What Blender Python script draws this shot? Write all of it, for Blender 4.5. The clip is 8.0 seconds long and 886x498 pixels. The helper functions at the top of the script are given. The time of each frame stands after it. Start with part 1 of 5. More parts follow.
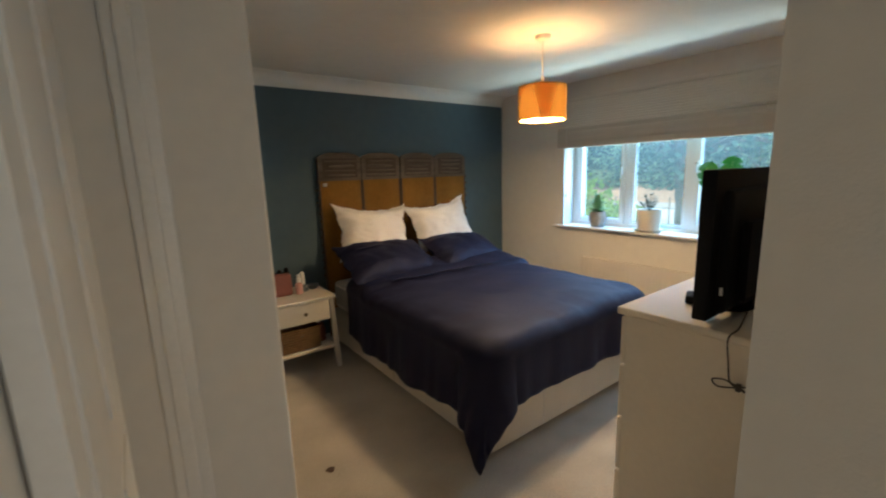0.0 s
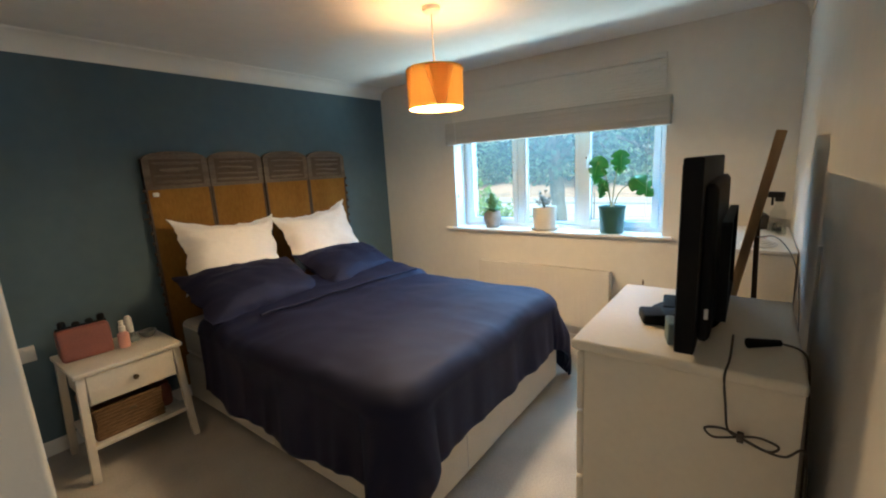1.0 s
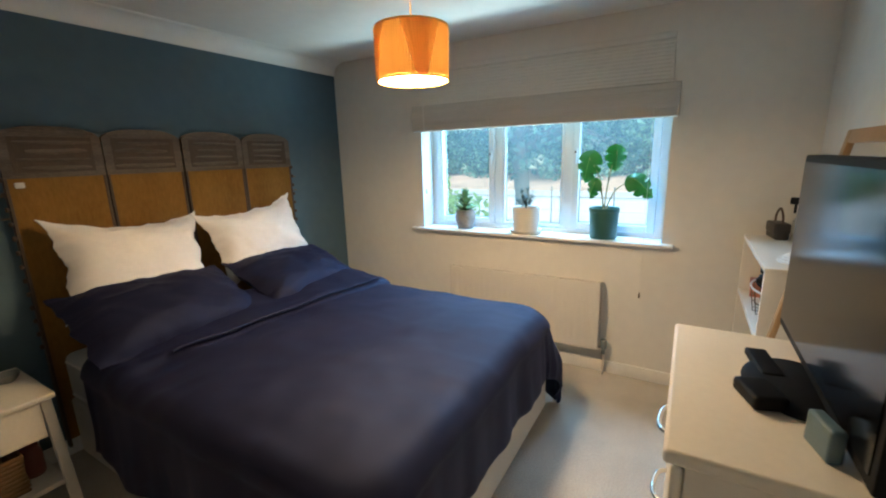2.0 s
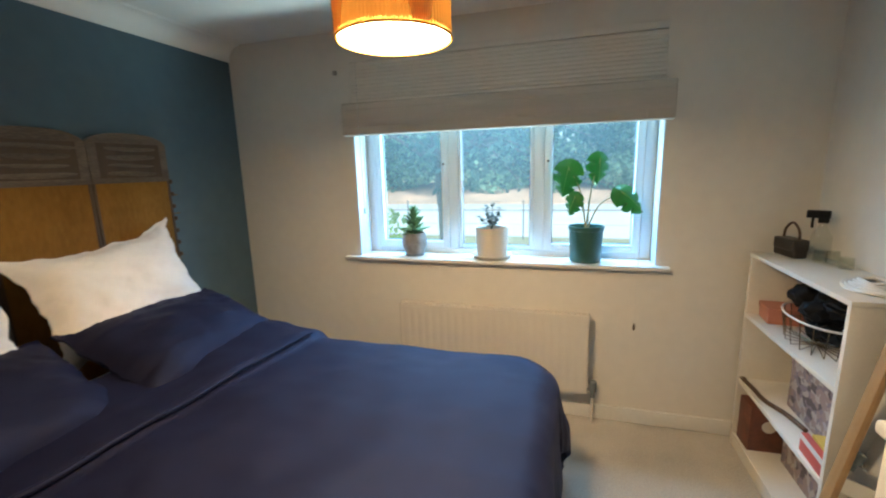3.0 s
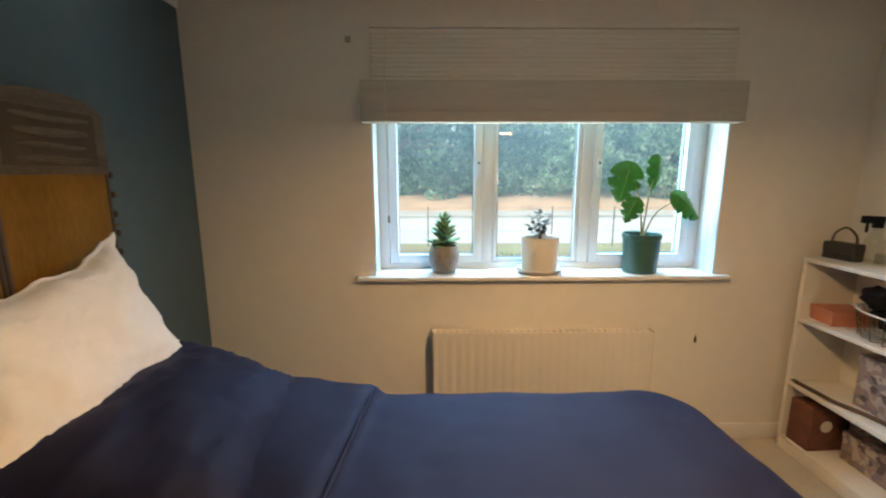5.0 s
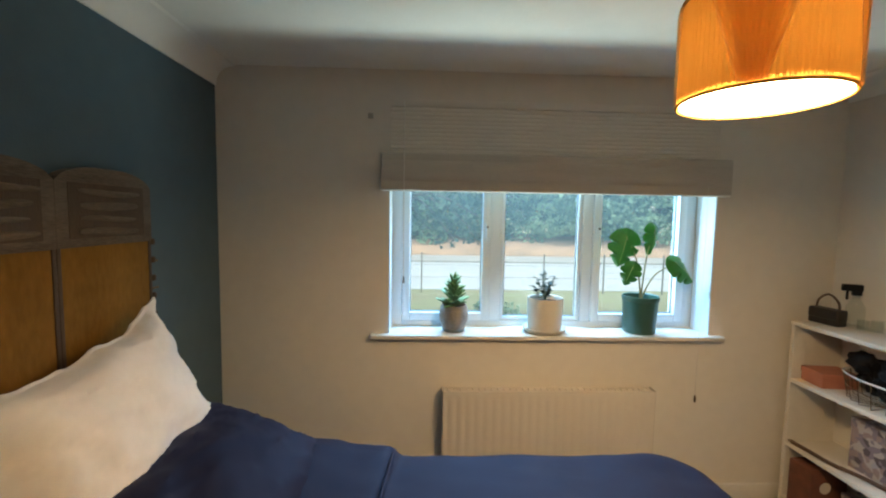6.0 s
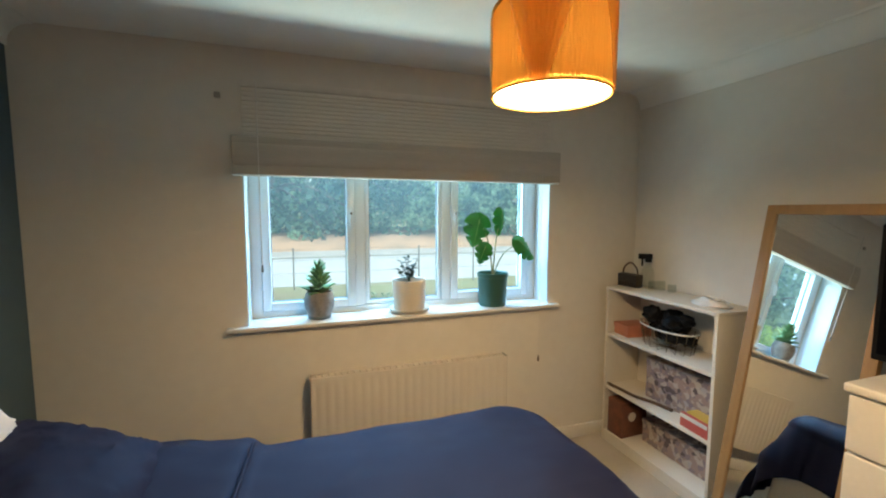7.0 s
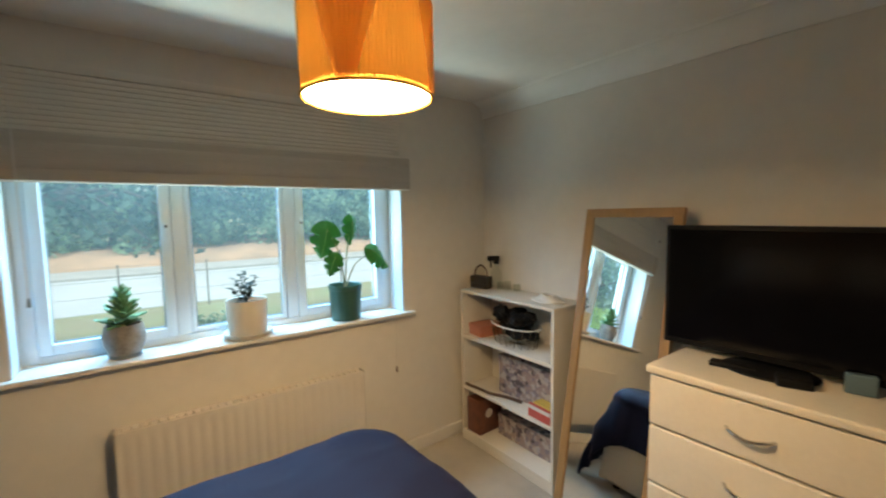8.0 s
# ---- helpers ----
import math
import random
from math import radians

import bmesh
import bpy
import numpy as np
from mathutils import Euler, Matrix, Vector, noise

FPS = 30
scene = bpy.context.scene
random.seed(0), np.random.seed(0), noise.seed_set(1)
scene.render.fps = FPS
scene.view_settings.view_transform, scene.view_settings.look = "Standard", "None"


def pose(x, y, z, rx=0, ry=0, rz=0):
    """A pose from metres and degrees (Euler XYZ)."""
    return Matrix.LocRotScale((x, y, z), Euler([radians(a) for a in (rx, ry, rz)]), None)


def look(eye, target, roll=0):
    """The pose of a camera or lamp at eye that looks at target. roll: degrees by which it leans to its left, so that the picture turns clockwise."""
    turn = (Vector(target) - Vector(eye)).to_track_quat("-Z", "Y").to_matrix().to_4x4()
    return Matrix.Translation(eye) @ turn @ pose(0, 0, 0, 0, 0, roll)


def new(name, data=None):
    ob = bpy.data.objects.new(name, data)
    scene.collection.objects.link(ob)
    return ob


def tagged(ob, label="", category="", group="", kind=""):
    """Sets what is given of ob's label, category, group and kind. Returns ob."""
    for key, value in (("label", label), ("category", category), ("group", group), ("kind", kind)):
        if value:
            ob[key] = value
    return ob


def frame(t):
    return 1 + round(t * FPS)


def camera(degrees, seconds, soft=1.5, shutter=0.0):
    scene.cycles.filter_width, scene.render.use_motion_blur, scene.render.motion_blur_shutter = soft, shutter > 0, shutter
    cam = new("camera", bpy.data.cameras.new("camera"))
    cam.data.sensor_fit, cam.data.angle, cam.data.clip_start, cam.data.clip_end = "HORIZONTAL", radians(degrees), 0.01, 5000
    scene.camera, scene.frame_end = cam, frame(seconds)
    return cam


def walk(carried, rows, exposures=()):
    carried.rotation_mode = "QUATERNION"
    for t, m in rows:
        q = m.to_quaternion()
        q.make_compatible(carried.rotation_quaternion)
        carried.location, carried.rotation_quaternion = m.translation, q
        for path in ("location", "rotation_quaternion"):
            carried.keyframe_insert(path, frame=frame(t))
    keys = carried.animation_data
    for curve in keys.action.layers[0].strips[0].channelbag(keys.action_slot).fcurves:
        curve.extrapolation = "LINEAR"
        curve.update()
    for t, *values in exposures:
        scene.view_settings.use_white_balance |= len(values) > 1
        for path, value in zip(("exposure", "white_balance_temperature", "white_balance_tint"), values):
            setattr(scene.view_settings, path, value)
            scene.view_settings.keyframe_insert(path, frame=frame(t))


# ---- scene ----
cam = camera(93.4, 8.0, soft=2.0, shutter=0.15)
PATH = [
    (0, (-0.372, -0.504, 1.46), (0.798, 1.076, 1.098), -1.8),
    (0.2, (-0.334, -0.408, 1.461), (1.043, 0.997, 1.107), -2.8),
    (0.3, (-0.326, -0.375, 1.474), (1.096, 0.983, 1.106), -3.1),
    (0.4, (-0.309, -0.335, 1.468), (1.175, 0.954, 1.105), -3.3),
    (0.6, (-0.241, -0.259, 1.459), (1.294, 0.965, 1.079), -3.2),
    (0.8, (-0.162, -0.178, 1.438), (1.38, 1.04, 1.076), -3),
    (1, (-0.086, -0.102, 1.449), (1.478, 1.085, 1.07), -3.2),
    (1.2, (0.002, -0.058, 1.46), (1.567, 1.128, 1.078), -2.6),
    (2.3, (0.348, 0.453, 1.465), (2.083, 1.354, 1.044), -1.1),
    (2.5, (0.424, 0.564, 1.441), (2.196, 1.407, 1.055), -0.7),
    (2.8, (0.615, 0.745, 1.438), (2.46, 1.426, 1.076), -0.5),
    (3, (0.703, 0.846, 1.445), (2.583, 1.413, 1.063), -1.6),
    (3.2, (0.783, 0.931, 1.439), (2.729, 1.204, 1.067), -0.4),
    (3.5, (0.819, 1.098, 1.43), (2.771, 0.92, 1.031), 0.2),
    (3.7, (0.833, 1.212, 1.452), (2.751, 0.841, 1.012), -1.2),
    (4, (0.878, 1.336, 1.444), (2.748, 0.777, 1.009), 0.7),
    (4.2, (0.923, 1.42, 1.425), (2.794, 0.833, 1.032), 1.2),
    (4.5, (0.989, 1.545, 1.435), (2.887, 1.067, 1.027), -1.8),
    (4.8, (1.008, 1.69, 1.46), (2.957, 1.521, 1.045), -0.6),
    (5, (1.013, 1.791, 1.418), (2.98, 1.764, 1.059), -0.1),
    (5.2, (0.991, 1.848, 1.433), (2.961, 1.896, 1.095), -0),
    (6.3, (0.897, 1.905, 1.533), (2.885, 1.705, 1.503), 0.7),
    (6.5, (0.878, 1.882, 1.529), (2.832, 1.462, 1.452), 0.3),
    (7, (0.831, 1.842, 1.478), (2.716, 1.199, 1.3), 0.2),
    (7.5, (0.85, 1.873, 1.503), (2.756, 1.307, 1.288), -0.5),
    (7.8, (0.881, 1.745, 1.498), (2.662, 0.845, 1.341), -0.3),
    (8, (0.876, 1.694, 1.5), (2.48, 0.511, 1.334), -1),
]
walk(cam, [(t, look(eye, target, roll)) for t, eye, target, roll in PATH], [(0.0, 2.1, 5750, 6), (1.0, 2.38, 5500, 5), (2.5, 2.28, 5300, 4), (3.2, 2.18, 5550, 4), (4.0, 1.90, 6100, 5), (5.0, 2.02, 6600, 11), (6.5, 1.80, 6000, 4), (7.2, 1.95, 6000, 3), (8.0, 1.88, 6150, 4)])

# ---- light ----
world = bpy.data.worlds.new("sky")
scene.world = world
world.use_nodes = True
wn = world.node_tree.nodes
sky = wn.new("ShaderNodeTexSky")
sky.sky_type = "NISHITA"
sky.sun_disc = False
sky.sun_elevation = radians(38)
sky.sun_rotation = radians(200)
sky.air_density, sky.dust_density, sky.ozone_density = 1.0, 3.0, 1.0
wn["Background"].inputs["Strength"].default_value = 0.105
world.node_tree.links.new(sky.outputs[0], wn["Background"].inputs["Color"])

sun = new("sun", bpy.data.lights.new("sun", "SUN"))
sun.data.energy, sun.data.angle, sun.data.color = 1.4, radians(20), (1.0, 0.96, 0.9)
sun.matrix_world = look((0, 0, 20), (6, -9, 0))

LAMP = (1.727, 1.264, 1.755)          # middle of the pendant shade's lower rim
bulb = new("bulb_light", bpy.data.lights.new("bulb_light", "POINT"))
bulb.data.energy, bulb.data.color, bulb.data.shadow_soft_size = 2.25, (1.0, 0.61, 0.27), 0.06
bulb.location = (LAMP[0], LAMP[1], LAMP[2] + 0.10)

# added lamp hidden above the window head, standing in for sky light
daylight = new("window_daylight", bpy.data.lights.new("window_daylight", "AREA"))
daylight.data.shape, daylight.data.size, daylight.data.size_y = "RECTANGLE", 1.7, 0.5
daylight.data.energy, daylight.data.color = 32.0, (0.36, 0.67, 1.0)
daylight.matrix_world = look((3.62, 1.25, 2.05), (2.2, 1.25, 0.95))

# added lamp hidden below the sill, lifting the ceiling as ground bounce would
bounce = new("bounce_fill", bpy.data.lights.new("bounce_fill", "AREA"))
bounce.data.shape, bounce.data.size, bounce.data.size_y = "RECTANGLE", 1.65, 0.22
bounce.data.energy, bounce.data.color = 13.5, (0.86, 1.0, 0.89)
bounce.matrix_world = look((3.50, 1.25, 0.705), (2.75, 1.25, 2.2))

# fill lamp added inside the closed passage to brighten its walls
hall = new("hall_fill", bpy.data.lights.new("hall_fill", "AREA"))
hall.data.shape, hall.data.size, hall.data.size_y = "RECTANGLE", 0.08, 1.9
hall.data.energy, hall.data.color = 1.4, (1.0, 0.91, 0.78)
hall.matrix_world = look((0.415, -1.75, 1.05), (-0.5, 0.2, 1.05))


# ---- materials ----
def surf(name, c1, c2=None, scale=6.0, rough=0.6, bump=0.0, bump_scale=120.0, metal=0.0, stretch=(1, 1, 1), sheen=0.0, fine=None, spec=0.5, sheen_tint=(1, 1, 1), spec_tint=(1, 1, 1)):
    """Principled material: two colours mixed by broad and fine noise, with a fine relief."""
    m = bpy.data.materials.new(name)
    m.use_nodes = True
    nt, n = m.node_tree, m.node_tree.nodes
    b = n["Principled BSDF"]
    b.inputs["Roughness"].default_value = rough
    b.inputs["Metallic"].default_value = metal
    b.inputs["Specular IOR Level"].default_value = spec
    b.inputs["Specular Tint"].default_value = (*spec_tint, 1)
    b.inputs["Sheen Weight"].default_value = sheen
    b.inputs["Sheen Tint"].default_value = (*sheen_tint, 1)
    tc = n.new("ShaderNodeTexCoord")
    mp = n.new("ShaderNodeMapping")
    mp.inputs["Scale"].default_value = stretch
    nt.links.new(tc.outputs["Object"], mp.inputs["Vector"])
    c2 = c2 or tuple(0.88 * c for c in c1)
    big = n.new("ShaderNodeTexNoise")
    big.inputs["Scale"].default_value, big.inputs["Detail"].default_value = scale, 5.0
    small = n.new("ShaderNodeTexNoise")
    small.inputs["Scale"].default_value, small.inputs["Detail"].default_value = fine or scale * 14, 3.0
    for t in (big, small):
        nt.links.new(mp.outputs[0], t.inputs["Vector"])
    both = n.new("ShaderNodeMath")
    both.operation = "MULTIPLY_ADD"
    both.inputs[1].default_value = 0.45
    nt.links.new(small.outputs["Fac"], both.inputs[0])
    half = n.new("ShaderNodeMath")
    half.operation = "MULTIPLY"
    half.inputs[1].default_value = 0.55
    nt.links.new(big.outputs["Fac"], half.inputs[0])
    nt.links.new(half.outputs[0], both.inputs[2])
    ramp = n.new("ShaderNodeValToRGB")
    ramp.color_ramp.elements[0].position, ramp.color_ramp.elements[1].position = 0.34, 0.66
    ramp.color_ramp.elements[0].color, ramp.color_ramp.elements[1].color = (*c2, 1), (*c1, 1)
    nt.links.new(both.outputs[0], ramp.inputs[0])
    nt.links.new(ramp.outputs[0], b.inputs["Base Color"])
    if bump:
        bt = n.new("ShaderNodeTexNoise")
        bt.inputs["Scale"].default_value, bt.inputs["Detail"].default_value = bump_scale, 4.0
        nt.links.new(mp.outputs[0], bt.inputs["Vector"])
        bp = n.new("ShaderNodeBump")
        bp.inputs["Strength"].default_value, bp.inputs["Distance"].default_value = bump, 0.004
        nt.links.new(bt.outputs["Fac"], bp.inputs["Height"])
        nt.links.new(bp.outputs[0], b.inputs["Normal"])
    return m


WHITE_WALL = surf("wall_paint", (0.73, 0.695, 0.635), (0.68, 0.645, 0.59), 1.2, 0.75, 0.18, 160)
BLUE_WALL = surf("blue_wall_paint", (0.088, 0.138, 0.172), (0.074, 0.120, 0.152), 1.0, 0.7, 0.18, 160)
CEILING = surf("ceiling_paint", (0.86, 0.855, 0.82), (0.81, 0.805, 0.77), 1.0, 0.85, 0.25, 90)
GLOSS_WHITE = surf("gloss_white_paint", (0.78, 0.76, 0.72), (0.72, 0.70, 0.66), 4, 0.35, 0.08, 60)
CARPET = surf("carpet", (0.57, 0.515, 0.435), (0.335, 0.298, 0.245), 2.8, 0.95, 1.0, 420, sheen=0.3, fine=130)
# white plastic with daylight's blue cast mixed into its colour
UPVC = surf("daylight_tinted_upvc", (0.72, 0.83, 0.92), (0.68, 0.79, 0.88), 3, 0.3)
GASKET = surf("rubber_gasket", (0.20, 0.22, 0.23), None, 20, 0.6)
NAVY = surf("navy_cotton", (0.0072, 0.0060, 0.0175), (0.0050, 0.0042, 0.0120), 3, 0.60, 0.35, 700, sheen=0.04, fine=300, spec=0.40, sheen_tint=(0.40, 0.46, 1.0), spec_tint=(0.50, 0.57, 1.0))
LINEN = surf("white_cotton", (0.86, 0.81, 0.75), (0.80, 0.75, 0.69), 3, 0.85, 0.3, 600, sheen=0.2)
DIVAN = surf("cream_divan_fabric", (0.62, 0.57, 0.48), (0.55, 0.50, 0.42), 5, 0.9, 0.5, 500, sheen=0.2)
MATTRESS = surf("mattress_ticking", (0.62, 0.60, 0.56), (0.55, 0.53, 0.50), 8, 0.9, 0.4, 400)
OCHRE = surf("worn_ochre_paint", (0.27, 0.14, 0.026), (0.19, 0.092, 0.016), 5, 0.75, 0.4, 90, stretch=(1, 1, 0.35), spec=0.15)
GREYWOOD = surf("weathered_grey_wood", (0.180, 0.138, 0.098), (0.066, 0.049, 0.034), 9, 0.75, 0.7, 60, stretch=(0.35, 1, 2.6))
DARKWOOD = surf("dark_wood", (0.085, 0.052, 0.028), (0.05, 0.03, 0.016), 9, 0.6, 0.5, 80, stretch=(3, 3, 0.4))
PINE = surf("oak_veneer", (0.37, 0.225, 0.10), (0.29, 0.17, 0.07), 7, 0.45, 0.25, 90, stretch=(5, 5, 0.5))
CREAM = surf("cream_laminate", (0.79, 0.725, 0.61), (0.74, 0.675, 0.565), 4, 0.4, 0.08, 140)
CREAM_PAINT = surf("cream_painted_wood", (0.66, 0.61, 0.52), (0.60, 0.55, 0.465), 6, 0.45, 0.15, 80)
SHELF_WHITE = surf("white_shelf_board", (0.72, 0.68, 0.61), (0.67, 0.63, 0.565), 5, 0.5, 0.1, 120)
BLACK = surf("black_plastic", (0.007, 0.007, 0.008), (0.010, 0.010, 0.011), 8, 0.55, 0.15, 300, spec=0.12)
SCREEN = surf("tv_screen_glass", (0.003, 0.003, 0.004), (0.004, 0.004, 0.005), 2, 0.14, spec=0.2)
CABLE = surf("black_cable", (0.055, 0.042, 0.030), None, 20, 0.5)
CHROME = surf("brushed_chrome", (0.62, 0.60, 0.56), (0.55, 0.53, 0.5), 30, 0.25, metal=1.0)
BRASS = surf("dark_brass", (0.16, 0.12, 0.07), None, 20, 0.4, metal=0.8)
RADIATOR = surf("radiator_enamel", (0.69, 0.645, 0.575), (0.66, 0.61, 0.545), 5, 0.35)
# enamel darkened by a third: shade put into the inner and side parts
RAD_SHADE = surf("shaded_radiator_enamel", (0.46, 0.43, 0.39), None, 8, 0.5)
BLIND = surf("woven_blind_fabric", (0.57, 0.53, 0.475), (0.49, 0.455, 0.405), 8, 0.9, 0.6, 260, stretch=(1, 0.25, 3), sheen=0.1)
BLIND_PALE = surf("pale_blind_lining", (0.76, 0.72, 0.65), (0.71, 0.67, 0.605), 8, 0.9, 0.5, 260, stretch=(1, 0.25, 3))
GREEN_POT = surf("green_glazed_pot", (0.040, 0.115, 0.092), (0.033, 0.096, 0.077), 12, 0.4, 0.2, 70)
CREAM_POT = surf("cream_ceramic", (0.68, 0.62, 0.52), (0.62, 0.56, 0.47), 10, 0.45, 0.15, 90)
MOTTLED_POT = surf("mottled_stone_pot", (0.36, 0.34, 0.315), (0.15, 0.128, 0.11), 16, 0.6, 0.4, 80)
SOIL = surf("potting_soil", (0.035, 0.024, 0.016), (0.018, 0.012, 0.008), 40, 0.95, 1.0, 200)
LEAF = surf("monstera_leaf", (0.075, 0.215, 0.045), (0.045, 0.15, 0.035), 14, 0.35, 0.2, 60)
LEAF_PALE = surf("leaf_midrib", (0.30, 0.42, 0.16), None, 14, 0.5)
SUCCULENT = surf("succulent_leaf", (0.20, 0.34, 0.14), (0.10, 0.21, 0.08), 30, 0.5)
STEM = surf("plant_stem", (0.34, 0.34, 0.20), (0.24, 0.27, 0.13), 30, 0.6)
DARK_TWIG = surf("small_plant_leaf", (0.05, 0.085, 0.05), (0.03, 0.05, 0.03), 30, 0.5)
TERRACOTTA = surf("dusky_pink_leather", (0.24, 0.080, 0.058), (0.19, 0.062, 0.045), 9, 0.55, 0.4, 180)
WICKER = surf("brown_woven_seagrass", (0.20, 0.115, 0.045), (0.11, 0.06, 0.022), 30, 0.8, 1.0, 140, stretch=(1, 1, 3))
PINK = surf("pink_plastic", (0.66, 0.36, 0.32), None, 10, 0.4)
WHITE_PLASTIC = surf("white_plastic", (0.72, 0.70, 0.67), None, 10, 0.35)
GREY_PLASTIC = surf("grey_plastic", (0.16, 0.18, 0.19), None, 10, 0.4)
WALL_GREY = surf("pale_grey_plastic", (0.36, 0.34, 0.31), None, 10, 0.5)
BLUEGREY = surf("blue_grey_plastic", (0.11, 0.17, 0.21), None, 10, 0.4)
LEATHER = surf("dark_leather", (0.028, 0.022, 0.018), (0.018, 0.014, 0.012), 14, 0.45, 0.4, 150)
TAN = surf("brown_leather_strap", (0.10, 0.055, 0.03), (0.07, 0.038, 0.02), 20, 0.5, 0.3, 150)
RED = surf("red_card", (0.52, 0.10, 0.08), (0.45, 0.085, 0.07), 12, 0.55)
SALMON = surf("salmon_card", (0.50, 0.20, 0.13), (0.43, 0.165, 0.105), 12, 0.6)
YELLOW = surf("yellow_card", (0.62, 0.42, 0.08), None, 12, 0.55)
BROWNBOX = surf("brown_patterned_card", (0.20, 0.065, 0.035), (0.08, 0.035, 0.025), 18, 0.6, 0.2, 90)
GRASS = surf("lawn", (0.17, 0.19, 0.08), (0.18, 0.145, 0.085), 0.9, 0.95, 0.6, 60, fine=25)
ROAD = surf("dry_tarmac_road", (0.36, 0.37, 0.37), (0.29, 0.295, 0.295), 0.5, 0.9, 0.3, 60, fine=40)
PAVING = surf("grey_footway", (0.30, 0.285, 0.265), (0.24, 0.228, 0.21), 0.7, 0.9, 0.3, 50, fine=30)
EARTH = surf("dry_earth_bank", (0.38, 0.235, 0.14), (0.21, 0.14, 0.09), 0.8, 0.95, 0.8, 30, fine=16)
BARK = surf("tree_bark", (0.13, 0.11, 0.09), (0.06, 0.05, 0.04), 5, 0.9, 1.0, 30, stretch=(2, 2, 0.4))
POST = surf("weathered_post", (0.14, 0.125, 0.11), None, 10, 0.85)


def leafy(name, c1, c2, see, clump=1.1):
    """Foliage: light shines through the leaves; each differs, and sprays are lighter or darker by turns."""
    m = bpy.data.materials.new(name)
    m.use_nodes = True
    nt, n = m.node_tree, m.node_tree.nodes
    geo = n.new("ShaderNodeNewGeometry")
    tc = n.new("ShaderNodeTexCoord")
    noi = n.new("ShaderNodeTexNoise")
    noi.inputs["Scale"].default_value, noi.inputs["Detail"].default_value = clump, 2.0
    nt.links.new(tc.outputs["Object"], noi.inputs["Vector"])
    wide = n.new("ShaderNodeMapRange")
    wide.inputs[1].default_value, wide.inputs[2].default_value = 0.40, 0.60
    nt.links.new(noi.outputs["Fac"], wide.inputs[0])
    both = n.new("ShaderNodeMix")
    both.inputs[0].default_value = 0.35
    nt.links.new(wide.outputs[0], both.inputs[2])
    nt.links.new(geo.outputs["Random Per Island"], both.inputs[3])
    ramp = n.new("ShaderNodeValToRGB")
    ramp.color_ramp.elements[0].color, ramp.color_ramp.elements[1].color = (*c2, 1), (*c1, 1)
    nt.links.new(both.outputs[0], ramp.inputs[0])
    b = n["Principled BSDF"]
    b.inputs["Roughness"].default_value = 0.7
    b.inputs["Specular IOR Level"].default_value = 0.25
    nt.links.new(ramp.outputs[0], b.inputs["Base Color"])
    tr = n.new("ShaderNodeBsdfTranslucent")
    nt.links.new(ramp.outputs[0], tr.inputs["Color"])
    mix = n.new("ShaderNodeMixShader")
    mix.inputs[0].default_value = see
    nt.links.new(b.outputs[0], mix.inputs[1])
    nt.links.new(tr.outputs[0], mix.inputs[2])
    nt.links.new(mix.outputs[0], n["Material Output"].inputs["Surface"])
    return m


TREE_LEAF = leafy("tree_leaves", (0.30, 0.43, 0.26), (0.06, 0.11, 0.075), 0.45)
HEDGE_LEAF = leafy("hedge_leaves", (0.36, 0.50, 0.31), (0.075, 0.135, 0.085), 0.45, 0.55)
# near tree stands against the light; its shade is put into this darker colour
BACKLIT_LEAF = leafy("backlit_tree_leaves", (0.085, 0.135, 0.095), (0.030, 0.052, 0.042), 0.25, 1.6)
# yellow-green leaves, lightened so that sunshine is part of the colour
LIME_LEAF = leafy("sunlit_lime_leaves", (0.34, 0.48, 0.10), (0.17, 0.29, 0.06), 0.5, 2.0)


def pane_glass(name="window_glass", tint=(0.93, 0.97, 0.96), haze=0.0):
    """Clear pane; a faint translucent veil paints camera haze over the view outside."""
    m = bpy.data.materials.new(name)
    m.use_nodes = True
    nt, n = m.node_tree, m.node_tree.nodes
    clear = n.new("ShaderNodeBsdfTransparent")
    clear.inputs["Color"].default_value = (*tint, 1)
    gloss = n.new("ShaderNodeBsdfGlossy")
    gloss.inputs["Roughness"].default_value = 0.02
    edge = n.new("ShaderNodeLayerWeight")
    edge.inputs["Blend"].default_value = 0.5
    steep = n.new("ShaderNodeMath")
    steep.operation = "POWER"
    steep.inputs[1].default_value = 5.0
    nt.links.new(edge.outputs["Facing"], steep.inputs[0])
    fres = n.new("ShaderNodeMath")
    fres.operation = "MULTIPLY_ADD"
    fres.inputs[1].default_value, fres.inputs[2].default_value = 0.8, 0.03
    nt.links.new(steep.outputs[0], fres.inputs[0])
    mix = n.new("ShaderNodeMixShader")
    nt.links.new(fres.outputs[0], mix.inputs[0])
    nt.links.new(clear.outputs[0], mix.inputs[1])
    nt.links.new(gloss.outputs[0], mix.inputs[2])
    veil = n.new("ShaderNodeBsdfTranslucent")
    veil.inputs["Color"].default_value = (0.90, 1.0, 0.94, 1)
    hazed = n.new("ShaderNodeMixShader")
    hazed.inputs[0].default_value = haze
    nt.links.new(mix.outputs[0], hazed.inputs[1])
    nt.links.new(veil.outputs[0], hazed.inputs[2])
    nt.links.new(hazed.outputs[0], n["Material Output"].inputs["Surface"])
    return m


GLASS = pane_glass(haze=0.017)
CLEAR_PLASTIC = pane_glass("clear_plastic", (0.93, 0.95, 0.94))
MIRROR = surf("silvered_mirror", (0.86, 0.88, 0.87), (0.85, 0.87, 0.86), 1, 0.015, metal=1.0)


